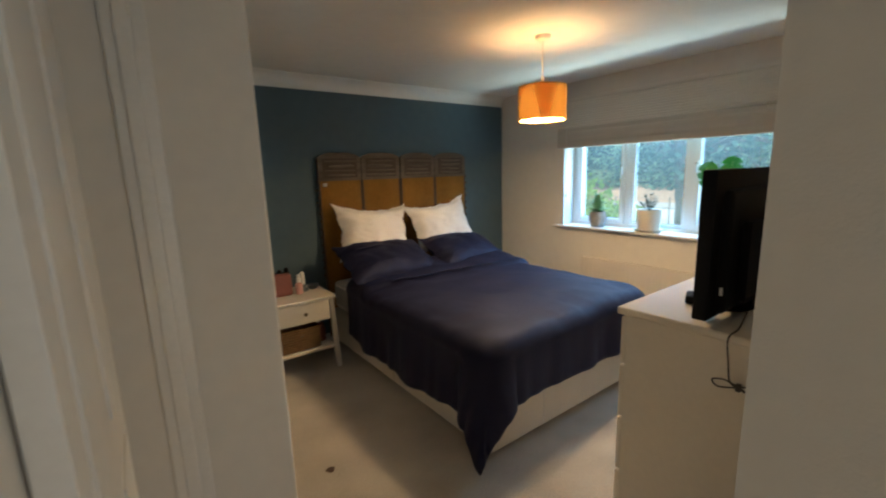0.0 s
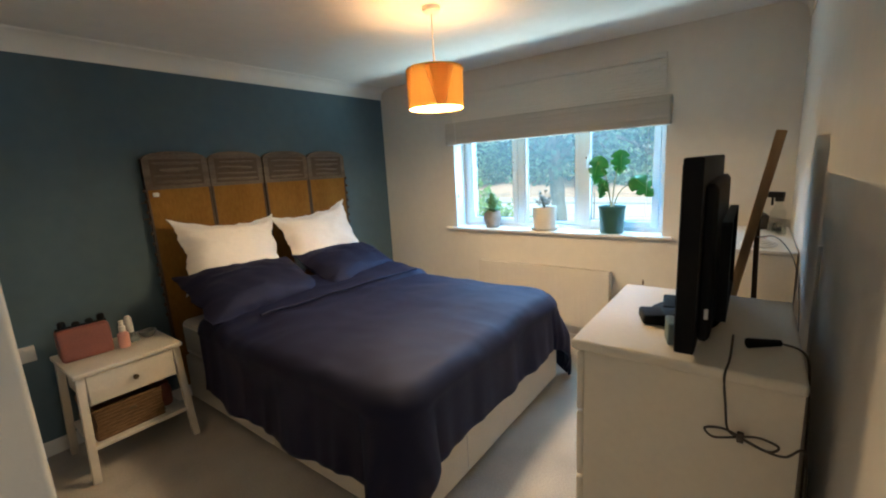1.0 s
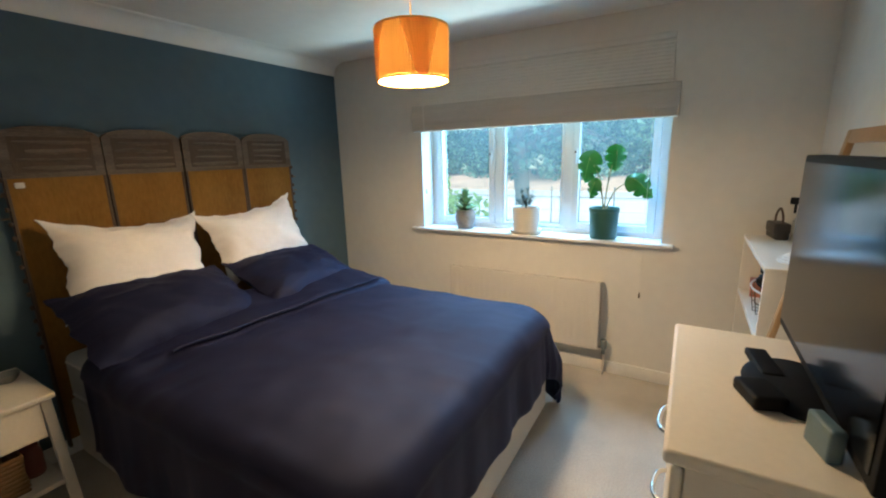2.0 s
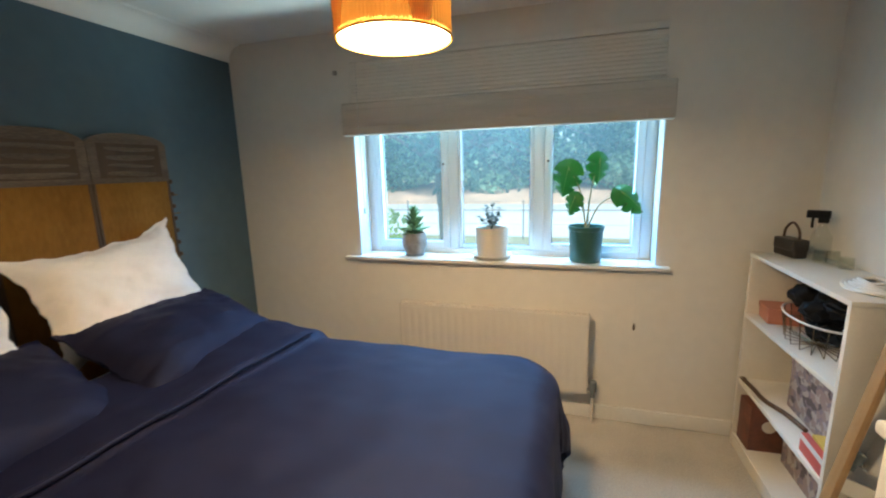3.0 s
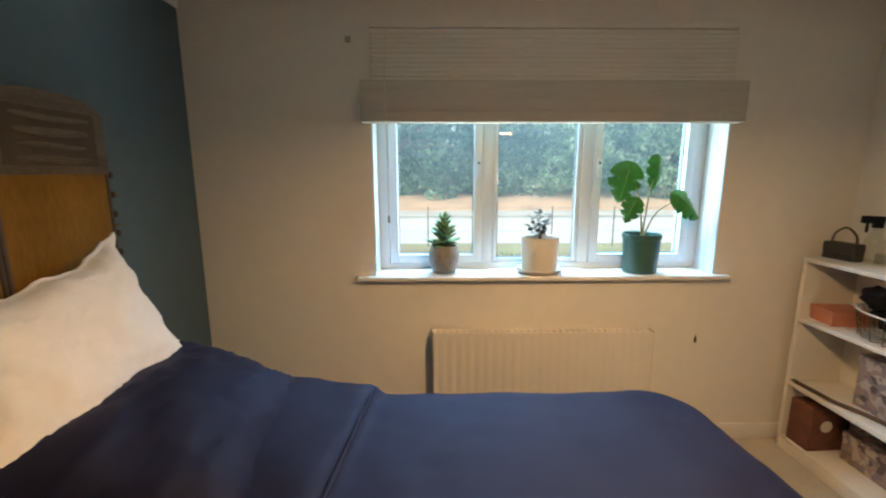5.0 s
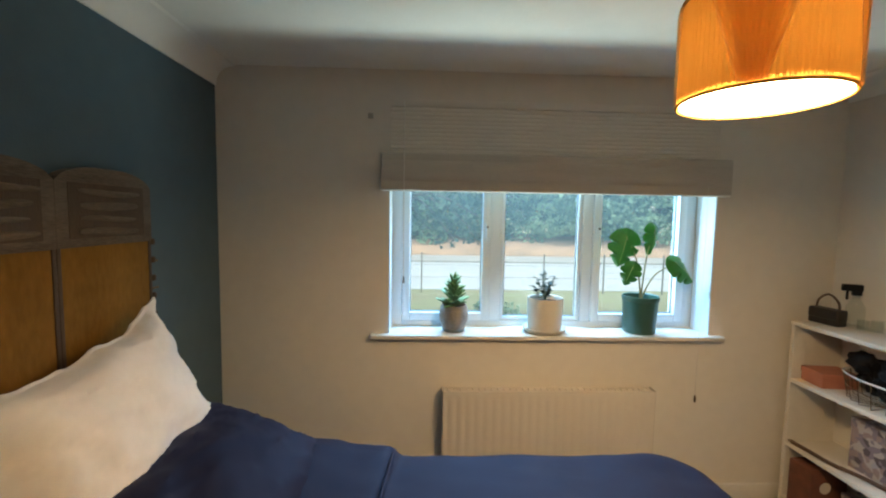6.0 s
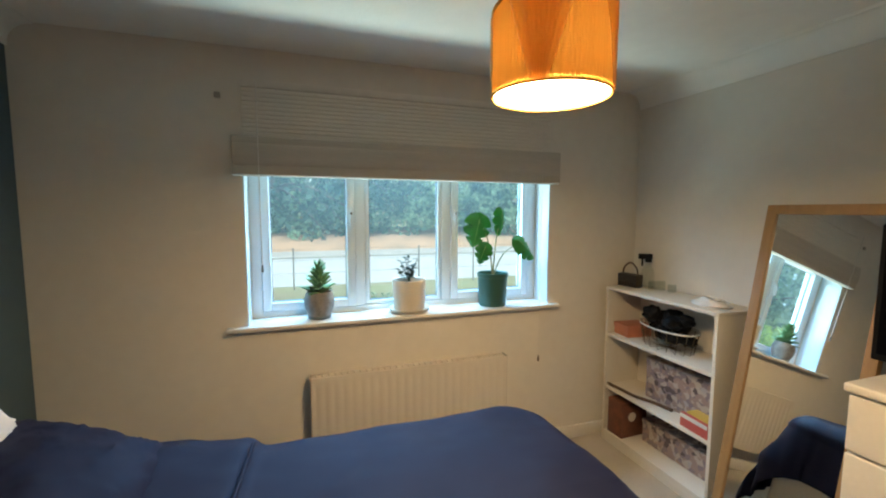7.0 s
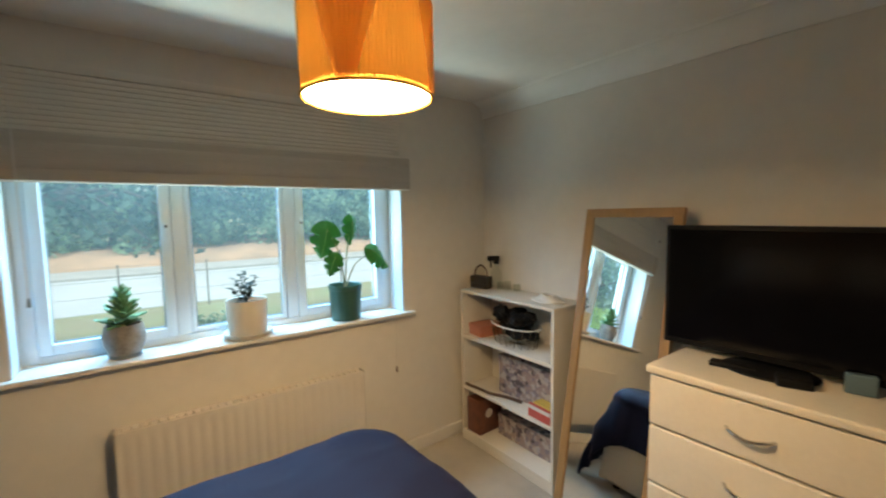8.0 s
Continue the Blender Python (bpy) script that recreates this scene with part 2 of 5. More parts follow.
def shade_fabric(name, c1, c2, see):
    """Orange pleated thread: light glows through from the bulb inside."""
    m = bpy.data.materials.new(name)
    m.use_nodes = True
    nt, n = m.node_tree, m.node_tree.nodes
    tc = n.new("ShaderNodeTexCoord")
    noi = n.new("ShaderNodeTexNoise")
    noi.inputs["Scale"].default_value = 60
    mp = n.new("ShaderNodeMapping")
    mp.inputs["Scale"].default_value = (1, 1, 0.05)
    nt.links.new(tc.outputs["Object"], mp.inputs["Vector"])
    nt.links.new(mp.outputs[0], noi.inputs["Vector"])
    ramp = n.new("ShaderNodeValToRGB")
    ramp.color_ramp.elements[0].color, ramp.color_ramp.elements[1].color = (*c1, 1), (*c2, 1)
    nt.links.new(noi.outputs["Fac"], ramp.inputs[0])
    d, tr, mix = n.new("ShaderNodeBsdfDiffuse"), n.new("ShaderNodeBsdfTranslucent"), n.new("ShaderNodeMixShader")
    mix.inputs[0].default_value = see
    for x in (d, tr):
        nt.links.new(ramp.outputs[0], x.inputs["Color"])
    nt.links.new(d.outputs[0], mix.inputs[1])
    nt.links.new(tr.outputs[0], mix.inputs[2])
    nt.links.new(mix.outputs[0], n["Material Output"].inputs["Surface"])
    return m


def glowing(name, colour, strength):
    m = bpy.data.materials.new(name)
    m.use_nodes = True
    b = m.node_tree.nodes["Principled BSDF"]
    b.inputs["Base Color"].default_value = (0.8, 0.78, 0.72, 1)
    b.inputs["Emission Color"].default_value = (*colour, 1)
    b.inputs["Emission Strength"].default_value = strength
    return m


SHADE = shade_fabric("orange_pleated_fabric", (0.60, 0.345, 0.075), (0.68, 0.405, 0.095), 0.072)
FAN = shade_fabric("thin_orange_thread", (0.88, 0.72, 0.40), (0.92, 0.77, 0.45), 0.84)
DIFFUSER = glowing("lit_diffuser", (1.0, 0.64, 0.31), 38.0)


def floral():
    """Printed card: blotches of mauve, white and dark leaf shapes."""
    m = bpy.data.materials.new("floral_print")
    m.use_nodes = True
    nt, n = m.node_tree, m.node_tree.nodes
    tc = n.new("ShaderNodeTexCoord")
    vor = n.new("ShaderNodeTexVoronoi")
    vor.inputs["Scale"].default_value = 38
    noi = n.new("ShaderNodeTexNoise")
    noi.inputs["Scale"].default_value = 16
    nt.links.new(tc.outputs["Object"], noi.inputs["Vector"])
    mixv = n.new("ShaderNodeVectorMath")
    mixv.operation = "MULTIPLY_ADD"
    mixv.inputs[1].default_value = (0.05, 0.05, 0.05)
    nt.links.new(noi.outputs["Color"], mixv.inputs[0])
    nt.links.new(tc.outputs["Object"], mixv.inputs[2])
    nt.links.new(mixv.outputs[0], vor.inputs["Vector"])
    ramp = n.new("ShaderNodeValToRGB")
    ramp.color_ramp.interpolation = "CONSTANT"
    e = ramp.color_ramp.elements
    e[0].position, e[0].color = 0.0, (0.42, 0.36, 0.32, 1)
    e[1].position, e[1].color = 0.35, (0.22, 0.18, 0.20, 1)
    for p, c in ((0.55, (0.30, 0.22, 0.20, 1)), (0.74, (0.10, 0.075, 0.08, 1)), (0.84, (0.36, 0.33, 0.34, 1))):
        x = e.new(p)
        x.color = c
    nt.links.new(vor.outputs["Color"], ramp.inputs[0])
    b = n["Principled BSDF"]
    nt.links.new(ramp.outputs[0], b.inputs["Base Color"])
    b.inputs["Roughness"].default_value = 0.6
    return m


FLORAL = floral()


# ---- building helpers ----
def bm_new():
    return bmesh.new()


def box(bm, x0, y0, z0, x1, y1, z1, bev=0.0, seg=2):
    r = bmesh.ops.create_cube(bm, size=1.0)
    vs = r["verts"]
    for v in vs:
        v.co = Vector(((x0 + x1) / 2 + v.co.x * (x1 - x0), (y0 + y1) / 2 + v.co.y * (y1 - y0), (z0 + z1) / 2 + v.co.z * (z1 - z0)))
    if bev:
        es = list({e for v in vs for e in v.link_edges})
        bmesh.ops.bevel(bm, geom=es, offset=bev, segments=seg, affect="EDGES", profile=0.6)
    return bm


def lathe(bm, profile, seg=28, cx=0.0, cy=0.0, wob=0.0):
    """Turns a profile of (radius, height) round the upright through cx, cy."""
    rings = []
    for r, z in profile:
        if r < 1e-5:
            rings.append([bm.verts.new((cx, cy, z))])
        else:
            rings.append([bm.verts.new((cx + r * (1 + wob * math.sin(3 * a)) * math.cos(a), cy + r * math.sin(a), z)) for a in (2 * math.pi * k / seg for k in range(seg))])
    for a, b in zip(rings, rings[1:]):
        for k in range(seg):
            q = [a[k % len(a)], a[(k + 1) % len(a)], b[(k + 1) % len(b)], b[k % len(b)]]
            q = list(dict.fromkeys(q))
            if len(q) > 2:
                bm.faces.new(q)
    return bm


def sweep(bm, pts, r, seg=8, r_end=None):
    """A round tube along points."""
    pts = [Vector(p) for p in pts]
    rings, up = [], Vector((0.013, 0.027, 1))
    for k, p in enumerate(pts):
        d = (pts[min(k + 1, len(pts) - 1)] - pts[max(k - 1, 0)]).normalized()
        a = d.cross(up)
        if a.length < 0.05:
            a = d.cross(Vector((1, 0, 0)))
        a.normalize()
        b = d.cross(a).normalized()
        rr = r if r_end is None else r + (r_end - r) * k / (len(pts) - 1)
        rings.append([bm.verts.new(p + rr * (math.cos(t) * a + math.sin(t) * b)) for t in (2 * math.pi * j / seg for j in range(seg))])
    for a, b in zip(rings, rings[1:]):
        for j in range(seg):
            bm.faces.new((a[j], a[(j + 1) % seg], b[(j + 1) % seg], b[j]))
    bm.faces.new(rings[0][::-1])
    bm.faces.new(rings[-1])
    return bm


def arc(points, n=8):
    """Smooth line through points."""
    pts = [Vector(p) for p in points]
    pts = [2 * pts[0] - pts[1]] + pts + [2 * pts[-1] - pts[-2]]
    out = []
    for k in range(1, len(pts) - 2):
        p0, p1, p2, p3 = pts[k - 1:k + 3]
        for j in range(n):
            t = j / n
            out.append(0.5 * (2 * p1 + (p2 - p0) * t + (2 * p0 - 5 * p1 + 4 * p2 - p3) * t * t + (3 * p1 - p0 - 3 * p2 + p3) * t ** 3))
    out.append(pts[-2])
    return out


def grid(bm, fn, nu, nv):
    """A sheet: fn(u, v) gives the place for u, v from 0 to 1."""
    vs = [[bm.verts.new(fn(i / nu, j / nv)) for j in range(nv + 1)] for i in range(nu + 1)]
    for i in range(nu):
        for j in range(nv):
            bm.faces.new((vs[i][j], vs[i + 1][j], vs[i + 1][j + 1], vs[i][j + 1]))
    return vs


def mesh_of(name, bm, material, smooth=True):
    bmesh.ops.recalc_face_normals(bm, faces=bm.faces)
    me = bpy.data.meshes.new(name)
    bm.to_mesh(me)
    bm.free()
    me.materials.append(material)
    if smooth:
        me.set_sharp_from_angle(angle=radians(38))
    return me


def part(name, bm, material, parent, label="", smooth=True):
    ob = new(name, mesh_of(name, bm, material, smooth))
    ob.parent = parent
    if label:
        ob["label"] = label
    return ob


def thing(name, place, label, category, group="", rz=0.0):
    ob = new(name)
    ob.empty_display_size = 0.1
    ob.matrix_world = pose(*place, 0, 0, rz)
    return tagged(ob, label, category, group)


def solid(name, bm, material, label, category, place=(0, 0, 0), group="", kind="", rz=0.0, smooth=True):
    ob = new(name, mesh_of(name, bm, material, smooth))
    ob.matrix_world = pose(*place, 0, 0, rz)
    return tagged(ob, label, category, group, kind)


def fixed(name, bm, material, label, smooth=True):
    return solid(name, bm, material, label, "", kind="structure", smooth=smooth)


# ---- the room ----
XE, YN, YS, XW, H = 3.05, 2.95, -0.27, 0.030, 2.24     # window wall, blue wall, tv wall, west wall, ceiling
WY0, WY1, WZ0, WZ1 = 0.395, 2.10, 0.891, 1.80         # window opening
XO = 3.34                                             # outer face of the window wall
PX0, PX1, PY0, PYN = -0.50, 0.465, -2.0, 1.11          # passage by which one comes in

fixed("floor", box(bm_new(), PX0 - 0.1, PY0 - 0.1, -0.12, XE, YN, 0.0), CARPET, "beige cut-pile carpet with trodden paler patches")
fixed("ceiling", box(bm_new(), PX0 - 0.1, PY0 - 0.1, H, XO, YN + 0.1, H + 0.12), CEILING, "matt white painted ceiling")
fixed("wall_north", box(bm_new(), PX0 - 0.1, YN, -0.12, XO, YN + 0.1, H), BLUE_WALL, "dark teal blue painted feature wall")
bm = bm_new()
for b in ((YS - 0.1, WY0, 0, H), (WY1, YN, 0, H), (WY0, WY1, 0, WZ0), (WY0, WY1, WZ1, H)):
    box(bm, XE, b[0], b[2] - (0.12 if b[2] == 0 else 0), XO, b[1], b[3])
fixed("wall_east", bm, WHITE_WALL, "off-white painted wall with the window opening")
fixed("wall_passage_east", box(bm_new(), PX1, PY0, -0.12, PX1 + 0.1, YS - 0.1, H), WHITE_WALL, "off-white painted wall of the entrance passage")
fixed("wall_south", box(bm_new(), PX1, YS - 0.1, -0.12, XE, YS, H), WHITE_WALL, "off-white painted wall behind the television")
fixed("wall_passage_north", box(bm_new(), PX0 - 0.1, PYN, -0.12, XW - 0.1, PYN + 0.1, H), WHITE_WALL, "off-white painted end wall beside the open door")
bm = box(bm_new(), XW - 0.1, PYN, -0.12, XW, YN, H)
nose = [e for e in bm.edges if all(abs(v.co.x - XW) < 1e-4 and abs(v.co.y - PYN) < 1e-4 for v in e.verts)]
bmesh.ops.bevel(bm, geom=nose, offset=0.014, segments=5, affect="EDGES", profile=0.5)
fixed("wall_west", bm, WHITE_WALL, "off-white painted wall beside the entrance")
fixed("wall_passage_west", box(bm_new(), PX0 - 0.1, PY0, -0.12, PX0, PYN, H), WHITE_WALL, "off-white painted wall of the entrance passage")
# south end never comes into view; this wall shuts the sky's light out
fixed("wall_passage_south", box(bm_new(), PX0 - 0.1, PY0 - 0.1, -0.12, PX1, PY0, H), WHITE_WALL, "off-white painted end wall of the passage")

# coving along the blue wall and the tv wall: a hollow quarter round
def coving(bm, x0, x1, y, s, d=0.10):
    prof = [(0, -d), (0.008, -d)]
    prof += [(d - 0.008 - (d - 0.016) * math.cos(a), -0.008 - (d - 0.016) * (1 - math.sin(a))) for a in (math.pi / 2 * k / 8 for k in range(9))]
    prof += [(d, 0), (0, 0)]
    a = [bm.verts.new((x0, y + s * p, H + q)) for p, q in prof]
    b = [bm.verts.new((x1, y + s * p, H + q)) for p, q in prof]
    n = len(prof)
    for k in range(n):
        bm.faces.new((a[k], a[(k + 1) % n], b[(k + 1) % n], b[k]))
    bm.faces.new(a)
    bm.faces.new(b[::-1])
    return bm


fixed("trim_cornice_south", coving(bm_new(), PX1, XE, YS, 1), CEILING, "white plaster coving along the television wall")
fixed("trim_cornice_north", coving(bm_new(), XW, XE, YN, -1), CEILING, "white plaster coving along the blue wall")

# skirting boards
def skirting(bm, x0, y0, x1, y1):
    return box(bm, x0, y0, 0.0, x1, y1, 0.085, 0.006)


fixed("baseboard_east", skirting(bm_new(), XE - 0.016, YS, XE, YN), GLOSS_WHITE, "white gloss skirting board under the window")
fixed("baseboard_north", skirting(bm_new(), XW + 0.016, YN - 0.016, XE - 0.016, YN), GLOSS_WHITE, "white gloss skirting board on the blue wall")
fixed("baseboard_south", skirting(bm_new(), PX1, YS, XE - 0.016, YS + 0.016), GLOSS_WHITE, "white gloss skirting board on the television wall")
fixed("baseboard_west", skirting(bm_new(), XW, PYN, XW + 0.016, YN), GLOSS_WHITE, "white gloss skirting board on the west wall")

# open door folded back against the passage wall
door = thing("door_1", (PX0, 0.07, 0.0), "white painted door standing open against the passage wall", "door")
door["kind"] = "structure"
part("door_leaf", box(bm_new(), 0.004, 0, 0.008, 0.040, 0.76, 1.98, 0.003), GLOSS_WHITE, door)
for z0, z1 in ((0.18, 0.85), (1.0, 1.86)):
    for y0 in (0.1, 0.42):
        part("door_panel", box(bm_new(), 0.038, y0, z0, 0.046, y0 + 0.24, z1, 0.006), GLOSS_WHITE, door)

bm = bm_new()
box(bm, -0.375, PYN - 0.018, 0.0, -0.262, PYN, 2.06, 0.006, 3)
box(bm, -0.345, PYN - 0.026, 0.0, -0.300, PYN - 0.016, 2.06, 0.007, 3)
fixed("trim_architrave", bm, GLOSS_WHITE, "white moulded door surround at the end of the passage")

# ---- window ----
FX = 3.215          # room face of the window frame
window = thing("window_1", (FX, WY0, WZ0), "white plastic three-light casement window", "window")
window["kind"] = "structure"
WW, WH = WY1 - WY0, WZ1 - WZ0
M1, M2 = 0.615, 1.13        # middles of the two mullions, from the south jamb
bm = bm_new()
box(bm, 0, 0, 0, 0.07, 0.058, WH, 0.004)
box(bm, 0, WW - 0.058, 0, 0.07, WW, WH, 0.004)
box(bm, 0, 0.058, 0, 0.07, WW - 0.058, 0.05, 0.004)
box(bm, 0, 0.058, WH - 0.055, 0.07, WW - 0.058, WH, 0.004)
part("window_frame", bm, UPVC, window)
for m in (M1, M2):
    part("mullion", box(bm_new(), 0.001, m - 0.028, 0.05, 0.069, m + 0.028, WH - 0.055, 0.004), UPVC, window)


def casement(y0, y1, swing):
    bm = bm_new()
    w = 0.044 if swing else 0.022
    x0, x1 = (-0.012, 0.05) if swing else (0.008, 0.05)
    z0, z1 = 0.052, WH - 0.057
    box(bm, x0, y0, z0, x1, y0 + w, z1, 0.005)
    box(bm, x0, y1 - w, z0, x1, y1, z1, 0.005)
    box(bm, x0, y0 + w, z0, x1, y1 - w, z0 + w, 0.005)
    box(bm, x0, y0 + w, z1 - w, x1, y1 - w, z1, 0.005)
    sash = part("sash" if swing else "glazing_bead", bm, UPVC, window)
    bm = bm_new()
    g = 0.005
    for q in ((y0 + w, z0 + w, y0 + w + g, z1 - w), (y1 - w - g, z0 + w, y1 - w, z1 - w), (y0 + w, z0 + w, y1 - w, z0 + w + g), (y0 + w, z1 - w - g, y1 - w, z1 - w)):
        box(bm, 0.02, q[0], q[1], 0.034, q[2], q[3])
    part("gasket", bm, GASKET, sash)
    pane = part("pane", box(bm_new(), 0.025, y0 + w, z0 + w, 0.031, y1 - w, z1 - w), GLASS, sash, "clear window glass")
    pane.visible_shadow = False
    return sash


right_sash = casement(0.06, M1 - 0.03, True)
casement(M1 + 0.03, M2 - 0.03, False)
left_sash = casement(M2 + 0.03, WW - 0.06, True)


def window_handle(sash, y):
    bm = bm_new()
    box(bm, -0.024, y - 0.010, 0.53, -0.011, y + 0.010, 0.60, 0.004)
    box(bm, -0.038, y - 0.007, 0.50, -0.022, y + 0.007, 0.585, 0.005)
    h = part("handle", bm, UPVC, sash, "white window handle")
    part("lock_button", lathe(bm_new(), [(0, 0.570), (0.006, 0.570), (0.006, 0.582), (0, 0.582)], 10, -0.036, y), BLACK, sash, "black lock button")


window_handle(right_sash, M1 - 0.052)
window_handle(left_sash, M2 + 0.052)

bm = bm_new()
box(bm, XE - 0.045, WY0 - 0.06, WZ0, XE, WY1 + 0.09, WZ0 + 0.022, 0.007, 3)
box(bm, XE - 0.004, WY0 + 0.001, WZ0 + 0.0005, FX, WY1 - 0.001, WZ0 + 0.0215)
fixed("trim_window_sill", bm, GLOSS_WHITE, "white gloss painted window board with a rounded nose")
SILL = WZ0 + 0.022
for q, y0, y1 in (("south", WY0, WY0 + 0.006), ("north", WY1 - 0.006, WY1)):
    fixed("trim_reveal_" + q, box(bm_new(), XE + 0.002, y0, SILL, FX - 0.013, y1, WZ1 - 0.006), UPVC, "white lining of the window reveal")

bm = lathe(bm_new(), [(0, 0.0005), (0.022, 0.0005), (0.019, 0.0035), (0, 0.004)], 14, wob=0.25)
solid("carpet_stain", bm, TAN, "small dark brown mark on the beige carpet", "stain", (0.259, 1.36, 0.0))

# ---- roman blind ----
blind = thing("roman_blind", (XE, 1.25, 1.64), "raised taupe roman blind gathered in folds above the window", "blind")
BY0, BY1 = 0.367 - 1.25, 2.137 - 1.25
bm = bm_new()
for k in range(5):
    d0 = 0.012 + 0.006 * k
    def fold(u, v, k=k, d0=d0):
        y = BY0 + 0.002 * k + (BY1 - BY0 - 0.004 * k) * u
        a = 2 * math.pi * v
        z = 0.098 + (0.094 - 0.010 * k) * math.cos(a) * (1 if math.cos(a) > 0 else 1 - 0.03 * k) + 0.003 * noise.noise((y * 3, k, v * 3))
        x = -0.030 - d0 * 0.55 + 0.006 * math.sin(a) - 0.003 * k + 0.003 * noise.noise((y * 2.2, k * 3.1, 0.5))
        return Vector((x, y, z))
    grid(bm, fold, 40, 16)
box(bm, -0.062, BY0, 0.004, -0.008, BY1, 0.188, 0.010, 3)
part("gathered_folds", bm, BLIND, blind)
for k in range(11):
    z0 = 0.192 + k * 0.0205
    dd = 0.019 - 0.0006 * k
    bm = bm_new()
    box(bm, -dd, BY0 + 0.045, z0, -0.004, BY1 - 0.045, z0 + 0.0195, 0.003, 2)
    for v in bm.verts:
        if v.co.x < -0.012:
            v.co.x += 0.003 * (v.co.z - z0) / 0.0195
    part("pleat", bm, BLIND_PALE, blind)
part("headrail", box(bm_new(), -0.014, BY0 + 0.045, 0.42, -0.002, BY1 - 0.045, 0.455, 0.004), WHITE_WALL, blind, "pale painted headrail")
part("pull_cord", sweep(bm_new(), [(-0.075, BY1 - 0.115, 0.43), (-0.076, BY1 - 0.116, 0.1), (-0.070, BY1 - 0.118, -0.42)], 0.0022, 6), WHITE_PLASTIC, blind, "thin white cord")
part("tassel", lathe(bm_new(), [(0, -0.455), (0.006, -0.452), (0.004, -0.42), (0, -0.418)], 10, -0.070, BY1 - 0.118), GREY_PLASTIC, blind)
part("draw_cord", sweep(bm_new(), [(-0.066, 0.493 - 1.25, 0.05), (-0.066, 0.493 - 1.25, -0.6), (-0.066, 0.493 - 1.25, -1.03)], 0.0010, 6), WHITE_PLASTIC, blind, "thin white cord")
part("acorn_pull", lathe(bm_new(), [(0, -1.068), (0.005, -1.066), (0.006, -1.05), (0.003, -1.03), (0, -1.028)], 10, -0.066, 0.493 - 1.25), DARKWOOD, blind, "small dark wooden acorn")

bm = bm_new()
box(bm, XE - 0.012, 2.18, 2.00, XE, 2.205, 2.025, 0.003)
solid("wall_hook", bm, WALL_GREY, "small grey hook screwed to the wall near the blind", "hook")

# ---- radiator ----
rad = thing("radiator", (XE, 0.718, 0.0), "cream enamelled panel radiator under the window", "radiator")
RY = 1.094
ribs = 24


def rad_face(u, v):
    y = RY * u
    ph = (u * ribs) % 1.0
    edge = min(v, 1 - v) * 0.46
    g = 0.0
    if 0.03 < edge:
        g = 0.0028 * (0.5 - 0.5 * math.cos(2 * math.pi * ph)) ** 2
    return Vector((-0.092 + g, y, 0.185 + 0.455 * v))


bm = bm_new()
grid(bm, rad_face, ribs * 6, 16)
box(bm, -0.083, 0.002, 0.187, -0.070, RY - 0.002, 0.636, 0.003)
part("front_panel", bm, RADIATOR, rad)
part("back_panel", box(bm_new(), -0.035, 0.002, 0.187, -0.022, RY - 0.002, 0.636, 0.003), RADIATOR, rad)
bm = bm_new()
for k in range(34):
    y = 0.012 + k * (RY - 0.03) / 33
    box(bm, -0.072, y, 0.632, -0.033, y + 0.024, 0.640)
part("top_grille", bm, RADIATOR, rad)
part("convector", box(bm_new(), -0.068, 0.01, 0.20, -0.037, RY - 0.01, 0.60), RAD_SHADE, rad, "convector block in the shaded enamel colour")
for y in (-0.004, RY):
    part("side_cover", box(bm_new(), -0.088, y, 0.19, -0.026, y + 0.004, 0.64), RAD_SHADE, rad)
part("valve", lathe(bm_new(), [(0, 0.15), (0.012, 0.15), (0.012, 0.185), (0.020, 0.19), (0.021, 0.245), (0.015, 0.252), (0, 0.252)], 16, -0.052, -0.035), GREY_PLASTIC, rad, "grey radiator valve cap")
part("valve_tail", sweep(bm_new(), [(-0.052, -0.035, 0.195), (-0.052, 0.006, 0.195)], 0.011, 10), CHROME, rad)
part("pipe", sweep(bm_new(), [(-0.052, -0.035, 0.155), (-0.052, -0.035, 0.0)], 0.0075, 10), RADIATOR, rad)
for y in (0.25, 0.85):
    part("wall_bracket", box(bm_new(), -0.024, y, 0.22, 0.0, y + 0.03, 0.6), RADIATOR, rad)

# ---- bed ----
BX0, BX1, BF, BH = 0.93, 2.42, 0.895, 2.86
bed = thing("divan_bed", (BX0, BF, 0.0), "cream fabric king-size divan bed with a white mattress", "bed")
BW, BL = BX1 - BX0, BH - BF
for y0, y1 in ((0.0, BL / 2 - 0.003), (BL / 2 + 0.003, BL)):
    part("divan_base", box(bm_new(), 0, y0, 0.035, BW, y1, 0.335, 0.018, 3), DIVAN, bed)
    for x in (0.09, BW - 0.09):
        for y in (y0 + 0.09, y1 - 0.09):
            part("castor", lathe(bm_new(), [(0, 0), (0.022, 0.002), (0.024, 0.02), (0.018, 0.04), (0, 0.04)], 14, x, y), BLACK, bed, "black plastic castor")
part("drawer_seam", box(bm_new(), 0.40, -0.003, 0.05, 0.404, 0.004, 0.32), MATTRESS, bed)
bm = box(bm_new(), 0.005, 0.01, 0.335, BW - 0.005, BL, 0.575, 0.05, 4)
mattress = part("mattress", bm, MATTRESS, bed, "white quilted mattress")
bm = bm_new()
for z in (0.375, 0.545):
    sweep(bm, [(0.003, 0.06, z), (0.003, BL - 0.06, z)], 0.007, 8)
    sweep(bm, [(0.06, 0.007, z), (BW - 0.06, 0.007, z)], 0.007, 8)
part("piping", bm, LINEN, mattress)

# duvet: a sheet laid over the bed that falls over both sides and the foot
TOPZ = 0.632
HL, HR, HF = 0.47, 0.50, 0.355
DL = 2.43 - BF


